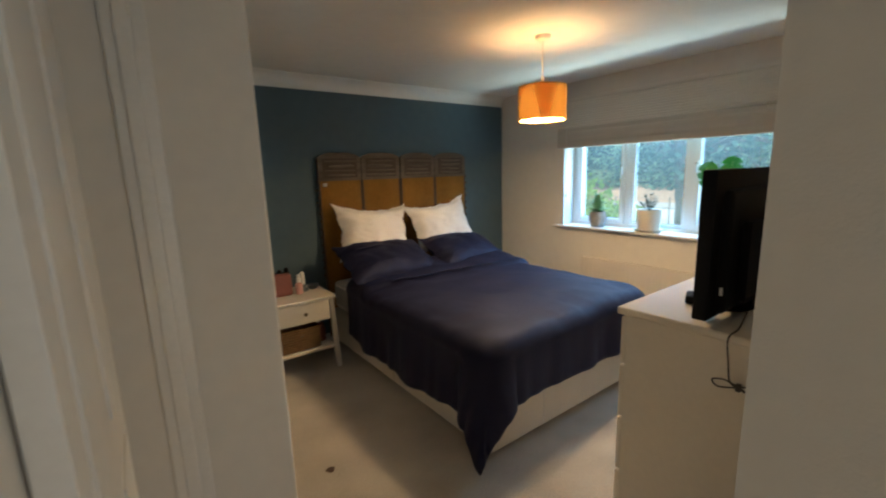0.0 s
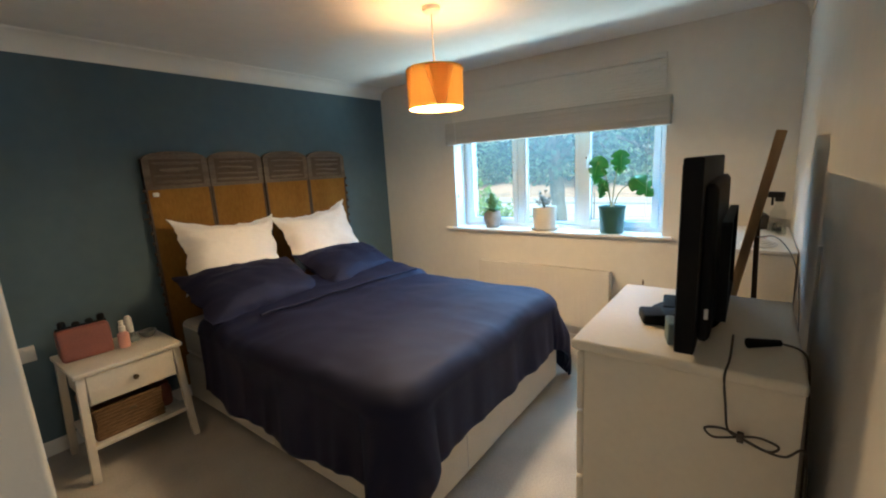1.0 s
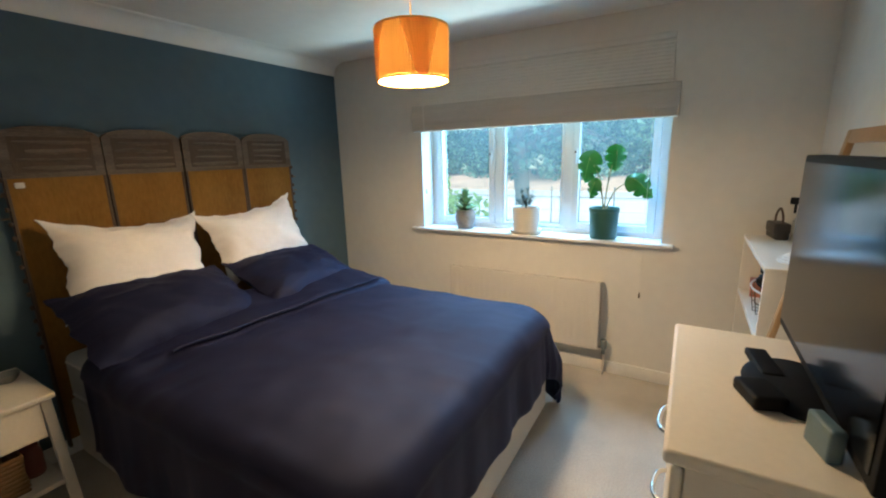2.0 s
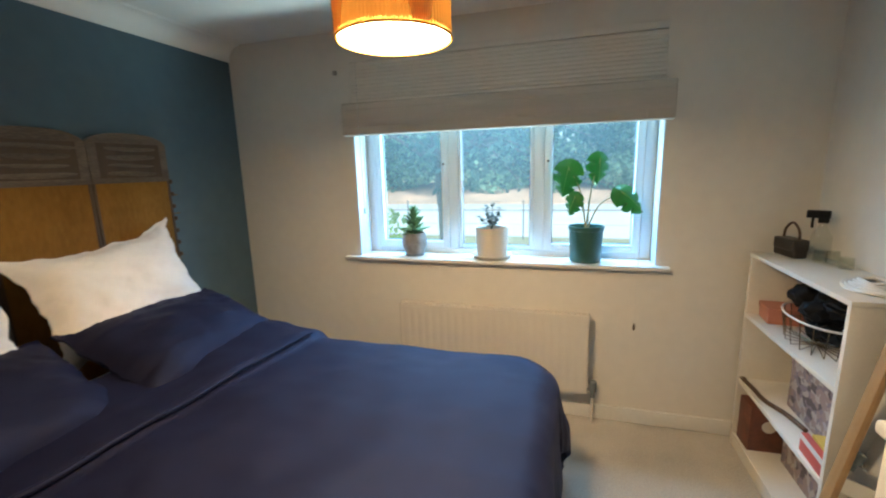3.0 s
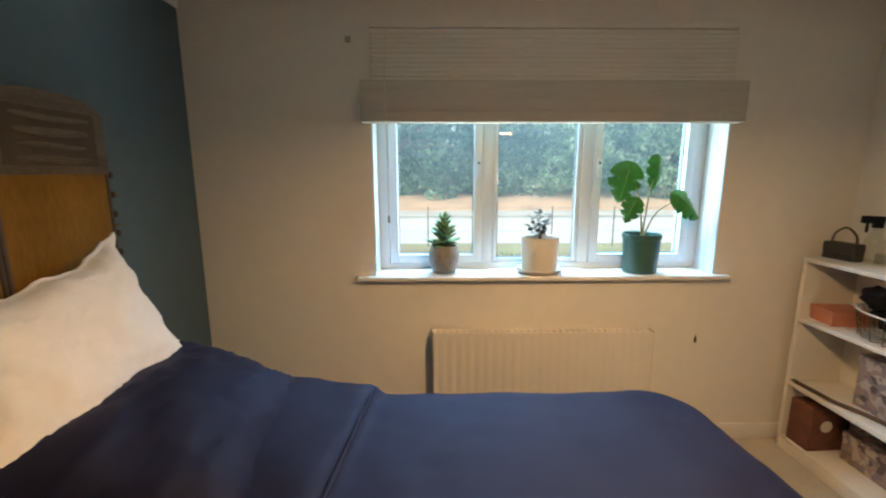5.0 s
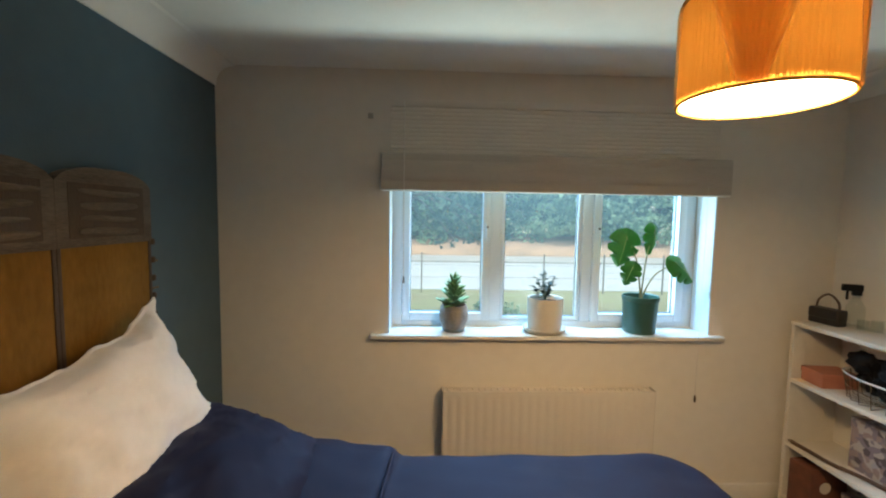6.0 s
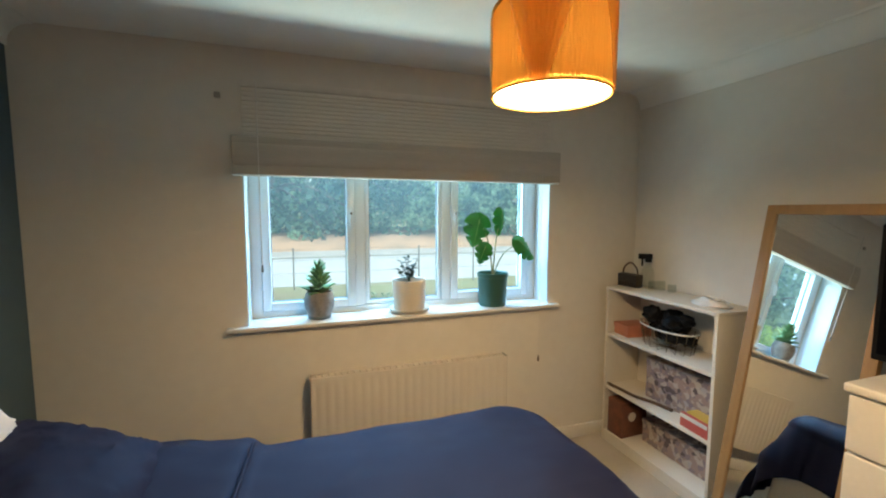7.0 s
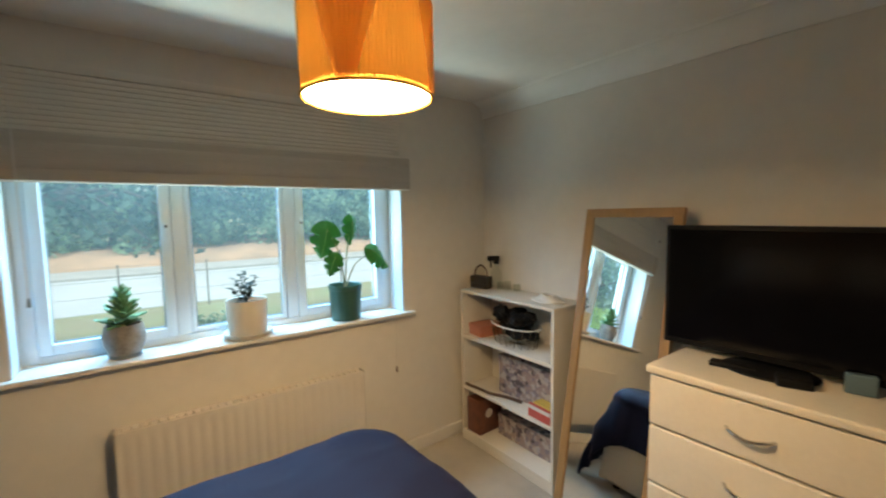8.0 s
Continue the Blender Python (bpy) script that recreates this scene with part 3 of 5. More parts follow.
def fall(d, r=0.10):
    """How far out and how far down cloth lies that runs d past an edge."""
    q = r * math.pi / 2
    if d <= 0:
        return 0.0, 0.0
    if d < q:
        a = d / r
        return r * math.sin(a), r * (1 - math.cos(a))
    e = d - q
    return r * 0.93 + 0.05 * e, r + e * 0.985


def duvet_place(u, v):
    s = -HL + (BW + HL + HR) * u
    t = -HF + (DL + HF) * v
    R = 0.12                       # the top's outline has rounded corners
    cx0, cx1, cy0 = 0.03 + R, BW - 0.045 - R, 0.065 + R
    ccx, ccy = min(max(s, cx0), cx1), max(t, cy0)
    ds, dt = s - ccx, t - ccy
    q = math.hypot(ds, dt)
    inside = min(1.0, R / q) if q > 0 else 1.0
    inx, iny = ccx + ds * inside, ccy + dt * inside
    ds, dt = s - inx, t - iny
    d = max(0.0, q - R)
    p = Vector((inx, iny, TOPZ))
    # soft quilted top, thicker in the middle
    cx = (inx / BW - 0.5) * 2
    p.z += 0.022 * (1 - cx ** 4) * (1 - 0.5 * max(0, 1 - iny / 0.4) ** 2)
    p.z += 0.014 * noise.noise((s * 2.1, t * 2.1, 0.3)) + 0.010 * noise.noise((s * 4.5, t * 5.5, 4.3)) + 0.004 * noise.noise((s * 12, t * 9, 1.3))
    wr = noise.noise((s * 1.4 + t * 2.2, t * 0.9 - s * 0.5, 9.1))
    p.z += 0.003 * max(0.0, 1 - abs(wr) * 3)
    near = math.exp(-((t - 1.22) / 0.30) ** 2)
    cr = noise.noise((s * 1.1 + 3.0, t * 5.5 + s * 1.3, 6.4))
    p.z += 0.007 * near * max(0.0, 1 - abs(cr) * 3.5)
    ft = noise.noise((s * 6.5, t * 1.2, 2.7))
    p.z += 0.004 * max(0.0, 1 - t / 0.7) * max(0.0, 1 - abs(ft) * 3.5) * (1 if t > 0 else max(0.0, 1 + t * 6))
    # creases where the cover is folded over near the pillows
    fold_t = 1.25 - 0.14 * (s / BW)
    p.z += 0.028 / (1 + math.exp(-(t - fold_t) * 140))
    p.z += 0.06 * min(1.0, max(0.0, (t - 1.22) / 0.3)) ** 2 * (1 - cx ** 6)
    ew = min(1.0, max(0.0, inx / BW - 0.45) / 0.4)
    p.z += 0.036 * math.exp(-((t - 1.40) / 0.22) ** 2) * ew * ew * (3 - 2 * ew) * (1 - cx ** 14)
    if d > 0:
        ox, oz = fall(d)
        dirx, diry = ds / d, dt / d
        hang = min(1.0, max(0.0, (d - 0.08) / 0.3))
        along = t if abs(ds) > abs(dt) else s
        side = 1 if abs(ds) > abs(dt) else 2
        pleat = 0.013 * hang * math.sin(along * 12 + 2.6 * noise.noise((along * 2.3, side * 5.0, 0))) + 0.030 * hang * noise.noise((along * 4.2, d * 2.2, side * 7.7)) + 0.012 * hang * noise.noise((along * 13, d * 2.0, side * 3.1))
        corner = 4 * abs(dirx * diry)
        ox += pleat + 0.05 * corner * hang * (1 if corner > 0.2 else 0)
        p.x += dirx * ox
        p.y += diry * ox
        p.z -= oz
    hem = 0.006 + 0.012 * abs(noise.noise((s * 4, t * 4, 2)))
    p.z = max(p.z, hem)
    return p


bm = bm_new()
grid(bm, duvet_place, 130, 110)
duvet = thing("duvet", (BX0, BF, 0), "rumpled navy blue cotton duvet spread over the bed", "duvet")
cover = part("cover", bm, NAVY, duvet)
pts = []
for k in range(49):
    s = 0.16 + (BW - 0.24) * k / 48
    t = 1.25 - 0.14 * (s / BW) + 0.016 + 0.010 * noise.noise((s * 3.1, 2.0, 0.4))
    lip = duvet_place((s + HL) / (BW + HL + HR), (t + HF) / (DL + HF))
    pts.append(lip + Vector((0, -0.022, 0.004 + 0.006 * noise.noise((s * 4, 0, 7)))))
part("turned_edge", sweep(bm_new(), pts, 0.0105, 10, 0.006), NAVY, duvet, "rolled seam where the cover is turned back")
sd = cover.modifiers.new("thick", "SOLIDIFY")
sd.thickness, sd.offset = 0.016, -1


def pillow(name, w, h, thick, material, label, centre, lean, yaw, roll, seed, ears=0.075, group=""):
    """A stuffed cushion with drawn-in sides and pointed corners."""
    bm = bm_new()
    n = 34

    def sheet(side):
        def fn(u, v):
            a, b = 2 * u - 1, 2 * v - 1
            x = a * w / 2 * (1 - ears * 0.65 * (1 - b * b) ** 0.9 * abs(a))
            y = b * h / 2 * (1 - ears * 1.1 * (1 - a * a) ** 0.9 * abs(b))
            puff = (max(0, 1 - abs(a * 1.04) ** 3.0) * max(0, 1 - abs(b * 1.06) ** 2.6)) ** 0.62
            z = side * (0.004 + thick / 2 * puff)
            k = puff ** 0.4
            z += 0.020 * noise.noise((a * 2.4 + seed, b * 2.1, side)) * k
            r = noise.noise((a * 1.6 + seed * 2, b * 3.4 + a * 1.2, 3.3))
            z += side * 0.009 * max(0, 1 - abs(r) * 8) * k
            q = noise.noise((math.atan2(b, a) * 2.6 + seed, math.hypot(a, b) * 0.8, 5.5))
            z += side * 0.010 * max(0, 1 - abs(q) * 5) * k * min(1.0, math.hypot(a, b)) ** 2
            y += (0.018 * noise.noise((a * 3 + seed, 0.0, 1.0)) + 0.009 * noise.noise((a * 9 + seed, 1.0, b))) * abs(b) ** 2
            x += (0.018 * noise.noise((b * 3 + seed, 4.0, 1.0)) + 0.009 * noise.noise((b * 9 + seed, 2.0, a))) * abs(a) ** 2
            return Vector((x, y, z))
        return fn

    grid(bm, sheet(1), n, n)
    grid(bm, sheet(-1), n, n)
    bmesh.ops.remove_doubles(bm, verts=bm.verts, dist=0.0002)
    # close the rim between both sheets
    rim = [e for e in bm.edges if e.is_boundary]
    bmesh.ops.bridge_loops(bm, edges=rim)
    ob = new(name, mesh_of(name, bm, material))
    ob.matrix_world = pose(*centre, lean, roll, yaw)
    return tagged(ob, label, "pillow", group)


pillow("pillow", 0.71, 0.50, 0.20, LINEN, "plump white cotton pillow propped against the wooden headboard", (1.285, 2.715, 0.975), 68, 0, 4, 1.3, 0.22, group="white pillows on the bed")
pillow("pillow", 0.74, 0.50, 0.20, LINEN, "plump white cotton pillow with raised corner against the headboard", (2.005, 2.715, 0.970), 68, 3, -5, 5.1, 0.24, group="white pillows on the bed")
pillow("pillow", 0.78, 0.50, 0.20, NAVY, "navy blue cotton pillow lying in front of a white one", (1.265, 2.46, 0.765), 26, 0, 2, 2.6, 0.03, "navy pillows on the bed")
pillow("pillow", 0.74, 0.50, 0.20, NAVY, "navy blue cotton pillow slipping towards the window side", (2.06, 2.455, 0.752), 24, 4, 2, 8.2, 0.03, "navy pillows on the bed")

# ---- headboard: an old four-leaf screen fixed to the wall ----
HBX0, HBX1 = 0.892, 2.471
head = thing("headboard_screen", (HBX0, YN, 0.0), "old four-panel wooden screen with ochre panels used as headboard", "headboard")
PW = (HBX1 - HBX0) / 4
for k in range(4):
    x0 = k * PW + 0.004
    x1 = (k + 1) * PW - 0.004
    xc, w = (x0 + x1) / 2, x1 - x0
    fd = -0.052 + (0.006 if k % 2 else 0.0)
    bm = bm_new()
    box(bm, x0, fd, 0.06, x0 + 0.013, -0.022, 1.595, 0.003)
    box(bm, x1 - 0.013, fd, 0.06, x1, -0.022, 1.595, 0.003)
    leaf = part("screen_leaf", bm, DARKWOOD, head, "dark worn wooden frame")

    def top_edge(x, xc=xc, w=w):
        a = (x - xc) / (w / 2)
        return 1.602 + 0.048 * max(0.0, 1 - abs(a) ** 2.6) ** 0.7

    bm = bm_new()
    n = 18
    rows = []
    for j in range(n + 1):
        x = x0 + w * j / n
        rows.append([bm.verts.new((x, fd - 0.002, 1.415)), bm.verts.new((x, fd - 0.002, top_edge(x))), bm.verts.new((x, -0.022, top_edge(x))), bm.verts.new((x, -0.022, 1.415))])
    for a, b in zip(rows, rows[1:]):
        for i in range(4):
            bm.faces.new((a[i], b[i], b[(i + 1) % 4], a[(i + 1) % 4]))
    bm.faces.new(rows[0][::-1])
    bm.faces.new(rows[-1])
    part("carved_top", bm, GREYWOOD, leaf, "weathered grey carved top rail")
    # no hollow here: a dark board gives the carvings their shadowed gaps
    part("shade_panel", box(bm_new(), x0 + 0.040, fd - 0.0035, 1.440, x1 - 0.040, fd - 0.001, 1.600), DARKWOOD, leaf, "flat dark panel for the shade between the carvings")
    rr = random.Random(30 + k)
    for z, hh in ((1.446, 0.024), (1.488, 0.017), (1.522, 0.026), (1.565, 0.020)):
        q0, q1 = 0.042 + rr.uniform(0, 0.05), 0.042 + rr.uniform(0, 0.05)
        wave, ph = rr.uniform(0.001, 0.003), rr.uniform(0, 3)

        def ledge(u, v, q0=q0, q1=q1, z=z, hh=hh, wave=wave, ph=ph):
            x = x0 + q0 + (w - q0 - q1) * u
            a = 2 * math.pi * v
            return Vector((x, fd - 0.006 - 0.006 * math.cos(a) * (0.6 + 0.4 * math.sin(math.pi * u)), z + hh / 2 + hh / 2 * math.sin(a) * (0.35 + 0.65 * math.sin(math.pi * u) ** 0.5) + wave * math.sin(5 * u + ph)))

        bm = bm_new()
        grid(bm, ledge, 16, 8)
        part("carving", bm, GREYWOOD, leaf)
    part("ochre_panel", box(bm_new(), x0 + 0.011, fd + 0.004, 0.10, x1 - 0.011, -0.026, 1.42, 0.002), OCHRE, leaf, "ochre painted canvas panel")
for x in (-0.004, 4 * PW + 0.002):
    for j in range(13):
        z = 0.62 + j * 0.066
        part("stud", lathe(bm_new(), [(0, -0.012), (0.007, -0.010), (0.009, 0.0), (0.007, 0.010), (0, 0.012)], 8, x, -0.046), DARKWOOD, head).location.z = z
for z in (1.24, 1.34):
    part("hinge_pin", sweep(bm_new(), [(4 * PW, -0.04, z), (4 * PW + 0.035, -0.04, z)], 0.004, 8), BRASS, head, "dark metal hinge pin")
    part("hinge_pin", sweep(bm_new(), [(0, -0.04, z), (-0.03, -0.04, z)], 0.004, 8), BRASS, head, "dark metal hinge pin")
part("white_tag", box(bm_new(), 0.035, -0.062, 1.372, 0.070, -0.053, 1.398, 0.006), WHITE_PLASTIC, head, "small white knob")
part("wall_cleat", box(bm_new(), 0.2, -0.024, 1.0, 4 * PW - 0.2, 0.0, 1.06), DARKWOOD, head)

# ---- bedside table ----
NX0, NX1, NY0, NY1, NZ = 0.31, 0.765, 2.43, 2.86, 0.58
night = thing("bedside_table", (NX0, NY0, 0.0), "cream painted bedside table with a drawer and open shelf", "bedside table")
nw, nd = NX1 - NX0, NY1 - NY0
part("tabletop", box(bm_new(), -0.012, -0.012, NZ - 0.022, nw + 0.012, nd, NZ, 0.006, 3), CREAM_PAINT, night)
for sx in (0, 1):
    for sy in (0, 1):
        bm = bm_new()
        x0 = sx * (nw - 0.034)
        y0 = sy * (nd - 0.045) + 0.008
        box(bm, x0, y0, 0.0, x0 + 0.034, y0 + 0.034, NZ - 0.022, 0.003)
        for v in bm.verts:
            f = max(0.0, 1 - v.co.z / 0.4)
            v.co.x += (1 if sx else -1) * 0.022 * f
            v.co.y += (1 if sy else -1) * 0.012 * f
        part("leg", bm, CREAM_PAINT, night)
bm = bm_new()
box(bm, 0.034, 0.018, 0.395, 0.044, nd - 0.02, NZ - 0.022)
box(bm, nw - 0.044, 0.018, 0.395, nw - 0.034, nd - 0.02, NZ - 0.022)
box(bm, 0.044, nd - 0.03, 0.395, nw - 0.044, nd - 0.02, NZ - 0.022)
box(bm, 0.044, 0.03, 0.395, nw - 0.044, nd - 0.03, 0.405)
part("drawer_box", bm, CREAM_PAINT, night)
drawer = part("drawer", box(bm_new(), 0.037, 0.004, 0.402, nw - 0.037, 0.022, NZ - 0.027, 0.003), CREAM_PAINT, night)
part("knob", sweep(bm_new(), [(nw / 2, 0.004, 0.478), (nw / 2, -0.010, 0.478), (nw / 2, -0.022, 0.478)], 0.006, 10, 0.014), BRASS, drawer, "dark metal knob")
part("shelf", box(bm_new(), 0.012, 0.01, 0.165, nw - 0.012, nd - 0.02, 0.187, 0.003), CREAM_PAINT, night)

basket = thing("storage_basket", (NX0 + 0.19, NY0 + 0.20, 0.187), "brown woven seagrass basket on the table's shelf", "basket")
bm = bm_new()
bw, bd, bh = 0.145, 0.15, 0.165
for k in range(9):
    z = 0.009 + k * 0.0185
    f = 1 + 0.02 * math.sin(k)
    ring = [(-bw * f, -bd, z), (bw * f, -bd, z), (bw * f, bd, z), (-bw * f, bd, z), (-bw * f, -bd, z)]
    part("woven_strand", sweep(bm_new(), ring, 0.0105, 8), WICKER, basket)
part("base", box(bm_new(), -bw, -bd, 0.0, bw, bd, 0.012, 0.003), WICKER, basket)
part("tag", box(bm_new(), 0.0, -bd - 0.015, 0.105, 0.028, -bd - 0.009, 0.120, 0.002), BRASS, basket, "small metal tag")
solid("toiletry_jar", lathe(bm_new(), [(0, 0), (0.034, 0), (0.038, 0.01), (0.038, 0.10), (0.030, 0.115), (0.030, 0.135), (0, 0.135)], 20), TERRACOTTA, "reddish brown jar beside the basket on the shelf", "jar", (NX0 + 0.385, NY0 + 0.16, 0.187))

bag = thing("toiletry_bag", (NX0 + 0.115, NY0 + 0.27, NZ), "dusky red-brown toiletry bag with dark bottles on top", "bag", rz=-4)
bm = box(bm_new(), -0.108, -0.07, 0.0, 0.108, 0.07, 0.165, 0.022, 4)
for v in bm.verts:
    v.co.y *= 1 - 0.35 * (v.co.z / 0.165)
    v.co.x += 0.006 * noise.noise((v.co.z * 20, v.co.y * 20, 1))
part("pouch", bm, TERRACOTTA, bag)
part("zip", box(bm_new(), -0.105, -0.008, 0.160, 0.105, 0.008, 0.172, 0.003), BLACK, bag, "dark zip")
for x, hh in ((-0.075, 0.030), (-0.02, 0.016), (0.035, 0.018), (0.085, 0.030)):
    part("bottle_top", lathe(bm_new(), [(0, 0.165), (0.018, 0.165), (0.017, 0.165 + hh), (0.010, 0.172 + hh), (0, 0.172 + hh)], 12, x, 0.012), BLACK, bag)

bottle = thing("pink_bottle", (NX0 + 0.265, NY0 + 0.205, NZ), "pale pink lotion bottle with white cap", "bottle")
part("body", lathe(bm_new(), [(0, 0), (0.024, 0), (0.027, 0.008), (0.027, 0.075), (0.012, 0.090), (0, 0.090)], 18), PINK, bottle)
part("cap", lathe(bm_new(), [(0.010, 0.088), (0.016, 0.092), (0.016, 0.118), (0.011, 0.122), (0.011, 0.150), (0, 0.152)], 16), WHITE_PLASTIC, bottle, "white pump cap")
brush = thing("electric_razor", (NX0 + 0.315, NY0 + 0.27, NZ), "white handheld appliance standing in a grey charger", "appliance")
part("charger", lathe(bm_new(), [(0, 0), (0.040, 0), (0.041, 0.014), (0.024, 0.03), (0.022, 0.055), (0, 0.055)], 18), GREY_PLASTIC, brush)
part("handle", lathe(bm_new(), [(0.018, 0.05), (0.020, 0.07), (0.018, 0.135), (0.011, 0.150), (0, 0.152)], 16), WHITE_PLASTIC, brush)
solid("trinket_bowl", lathe(bm_new(), [(0, 0), (0.028, 0), (0.042, 0.018), (0.045, 0.032), (0.041, 0.032), (0.036, 0.018), (0.024, 0.006), (0, 0.006)], 22), GREY_PLASTIC, "small dark trinket bowl on the bedside table", "bowl", (NX0 + 0.40, NY0 + 0.285, NZ))

socket = thing("wall_socket", (0.19, YN, 0.60), "white double wall socket on the blue wall", "socket")
part("faceplate", box(bm_new(), -0.073, -0.012, -0.043, 0.073, 0.0, 0.043, 0.004), WHITE_PLASTIC, socket)
for x in (-0.03, 0.03):
    part("switch", box(bm_new(), x - 0.006, -0.016, 0.016, x + 0.006, -0.011, 0.032, 0.001), WHITE_PLASTIC, socket)

# ---- chest of drawers ----
CX0, CX1, CY0, CY1, CZ = 0.985, 1.605, -0.215, 0.285, 0.965
chest = thing("chest_of_drawers", (CX0, CY0, 0.0), "cream laminate four-drawer chest carrying a television", "chest of drawers")
cw, cd = CX1 - CX0, CY1 - CY0
bm = bm_new()
box(bm, 0.008, 0.0, 0.0, 0.026, cd - 0.035, CZ - 0.028, 0.002)
box(bm, cw - 0.026, 0.0, 0.0, cw - 0.008, cd - 0.035, CZ - 0.028, 0.002)
box(bm, 0.026, 0.0, 0.02, cw - 0.026, 0.006, CZ - 0.03)
box(bm, 0.026, 0.006, 0.055, cw - 0.026, cd - 0.05, 0.07)
part("carcass", bm, CREAM, chest)
part("top", box(bm_new(), 0.0, -0.004, CZ - 0.028, cw, cd, CZ, 0.010, 4), CREAM, chest, "cream top with rounded edges")
part("plinth", box(bm_new(), 0.027, cd - 0.06, 0.0, cw - 0.027, cd - 0.045, 0.075, 0.002), CREAM, chest)
zt = CZ - 0.036
for k in range(4):
    hh = (0.187, 0.213, 0.225, 0.225)[k]
    z0 = zt - hh + 0.010
    dr = part("drawer", box(bm_new(), 0.010, cd - 0.034, z0, cw - 0.010, cd - 0.014, zt, 0.007, 3), CREAM, chest)
    zc = zt - 0.100
    pts = arc([(cw / 2 - 0.062, cd - 0.016, zc + 0.006), (cw / 2 - 0.045, cd + 0.006, zc + 0.004), (cw / 2, cd + 0.014, zc - 0.004), (cw / 2 + 0.045, cd + 0.006, zc + 0.004), (cw / 2 + 0.062, cd - 0.016, zc + 0.006)], 6)
    part("handle", sweep(bm_new(), pts, 0.0055, 8), CHROME, dr, "bowed chrome handle")
    zt = z0 - 0.008

# television
tv = thing("television", (1.318, 0.022, CZ), "black flat-screen television switched off on its stand", "television", rz=0.3)
TW, TZ0, TZ1 = 0.69, 0.024, 0.478
part("cabinet", box(bm_new(), -TW / 2, -0.030, TZ0, TW / 2, 0.012, TZ1, 0.006, 2), BLACK, tv)
bm = box(bm_new(), -TW / 2 + 0.05, -0.056, TZ0 + 0.015, TW / 2 - 0.10, -0.025, TZ1 - 0.06, 0.022, 4)
part("rear_housing", bm, BLACK, tv)
part("rear_box", box(bm_new(), -0.2, -0.072, TZ0 + 0.04, 0.24, -0.070, TZ1 - 0.16, 0.012, 3), BLACK, tv)
part("screen", box(bm_new(), -TW / 2 + 0.016, 0.0125, TZ0 + 0.024, TW / 2 - 0.016, 0.0145, TZ1 - 0.016), SCREEN, tv, "glossy black screen")
part("neck", box(bm_new(), -0.06, -0.06, 0.010, 0.06, -0.025, TZ0 + 0.06, 0.008), BLACK, tv)
bm = bm_new()
lathe(bm, [(0, 0), (0.118, 0), (0.122, 0.006), (0.110, 0.013), (0, 0.016)], 36)
for v in bm.verts:
    v.co.x *= 1.1
    v.co.y = v.co.y * 0.8 + 0.03
part("stand_foot", bm, BLACK, tv, "black oval stand foot")
part("sticker", box(bm_new(), -TW / 2 + 0.049, -0.050, 0.10, -TW / 2 + 0.052, -0.042, 0.125), WHITE_PLASTIC, tv, "small white label")

bm = box(bm_new(), -0.068, -0.022, 0.0, 0.068, 0.022, 0.018, 0.006, 3)
solid("remote_control", bm, BLACK, "black remote control in front of the television", "remote control", (1.40, 0.10, CZ), rz=8)
bm = box(bm_new(), -0.045, -0.032, 0.0, 0.045, 0.032, 0.030, 0.010, 3)
solid("media_box", bm, BLACK, "small black media box in front of the television", "media box", (1.235, 0.125, CZ), rz=20)
bm = box(bm_new(), -0.035, -0.012, 0.0, 0.035, 0.012, 0.060, 0.007, 3)
solid("speaker", bm, BLUEGREY, "small blue-grey speaker beside the television stand", "speaker", (1.10, 0.055, CZ), rz=15)

# television leads
lead = thing("power_lead", (CX0, 0.0, CZ), "black power lead hanging tied in a bow down the chest's side", "cable")
xx = -0.010
pts = arc([(0.10, -0.08, 0.05), (0.05, -0.078, 0.008), (xx, -0.072, -0.01), (xx, -0.078, -0.08), (xx, -0.085, -0.135), (xx, -0.10, -0.150), (xx, -0.115, -0.150)], 8)
part("drop", sweep(bm_new(), pts, 0.0026, 8), CABLE, lead)
for s in (1, -1):
    pts = arc([(xx, -0.11, -0.148), (xx - 0.006, -0.11 + s * 0.035, -0.136), (xx - 0.004, -0.11 + s * 0.068, -0.147), (xx - 0.008, -0.11 + s * 0.05, -0.162), (xx, -0.11, -0.150)], 8)
    part("loop", sweep(bm_new(), pts, 0.0026, 8), CABLE, lead)
part("tie", box(bm_new(), xx - 0.01, -0.117, -0.16, xx + 0.006, -0.103, -0.138, 0.003), CABLE, lead)
pts = arc([(xx, -0.11, -0.152), (xx, -0.15, -0.166), (xx, -0.19, -0.168), (xx + 0.01, -0.222, -0.15), (xx + 0.05, -0.236, -0.28), (xx + 0.10, -0.245, -0.55)], 8)
part("tail", sweep(bm_new(), pts, 0.0026, 8), CABLE, lead)
plug = thing("mains_lead", (1.16, -0.14, CZ), "black mains connector lying on the chest behind the television", "cable")
part("connector", sweep(bm_new(), [(-0.02, 0.03, 0.014), (0.0, 0.0, 0.013), (0.022, -0.035, 0.012)], 0.013, 10, 0.008), BLACK, plug)
pts = arc([(0.02, -0.033, 0.012), (0.0, -0.075, 0.008), (-0.02, -0.090, -0.03), (-0.01, -0.100, -0.2), (0.0, -0.105, -0.5)], 8)
part("cord", sweep(bm_new(), pts, 0.0028, 8), CABLE, plug)
aerial = thing("aerial_lead", (1.40, -0.10, CZ + 0.2), "thin grey aerial cable drooping behind the television", "cable")
pts = arc([(0.0, -0.01, 0.04), (0.06, -0.06, 0.03), (0.16, -0.11, -0.06), (0.215, -0.135, -0.2), (0.22, -0.15, -0.5)], 8)
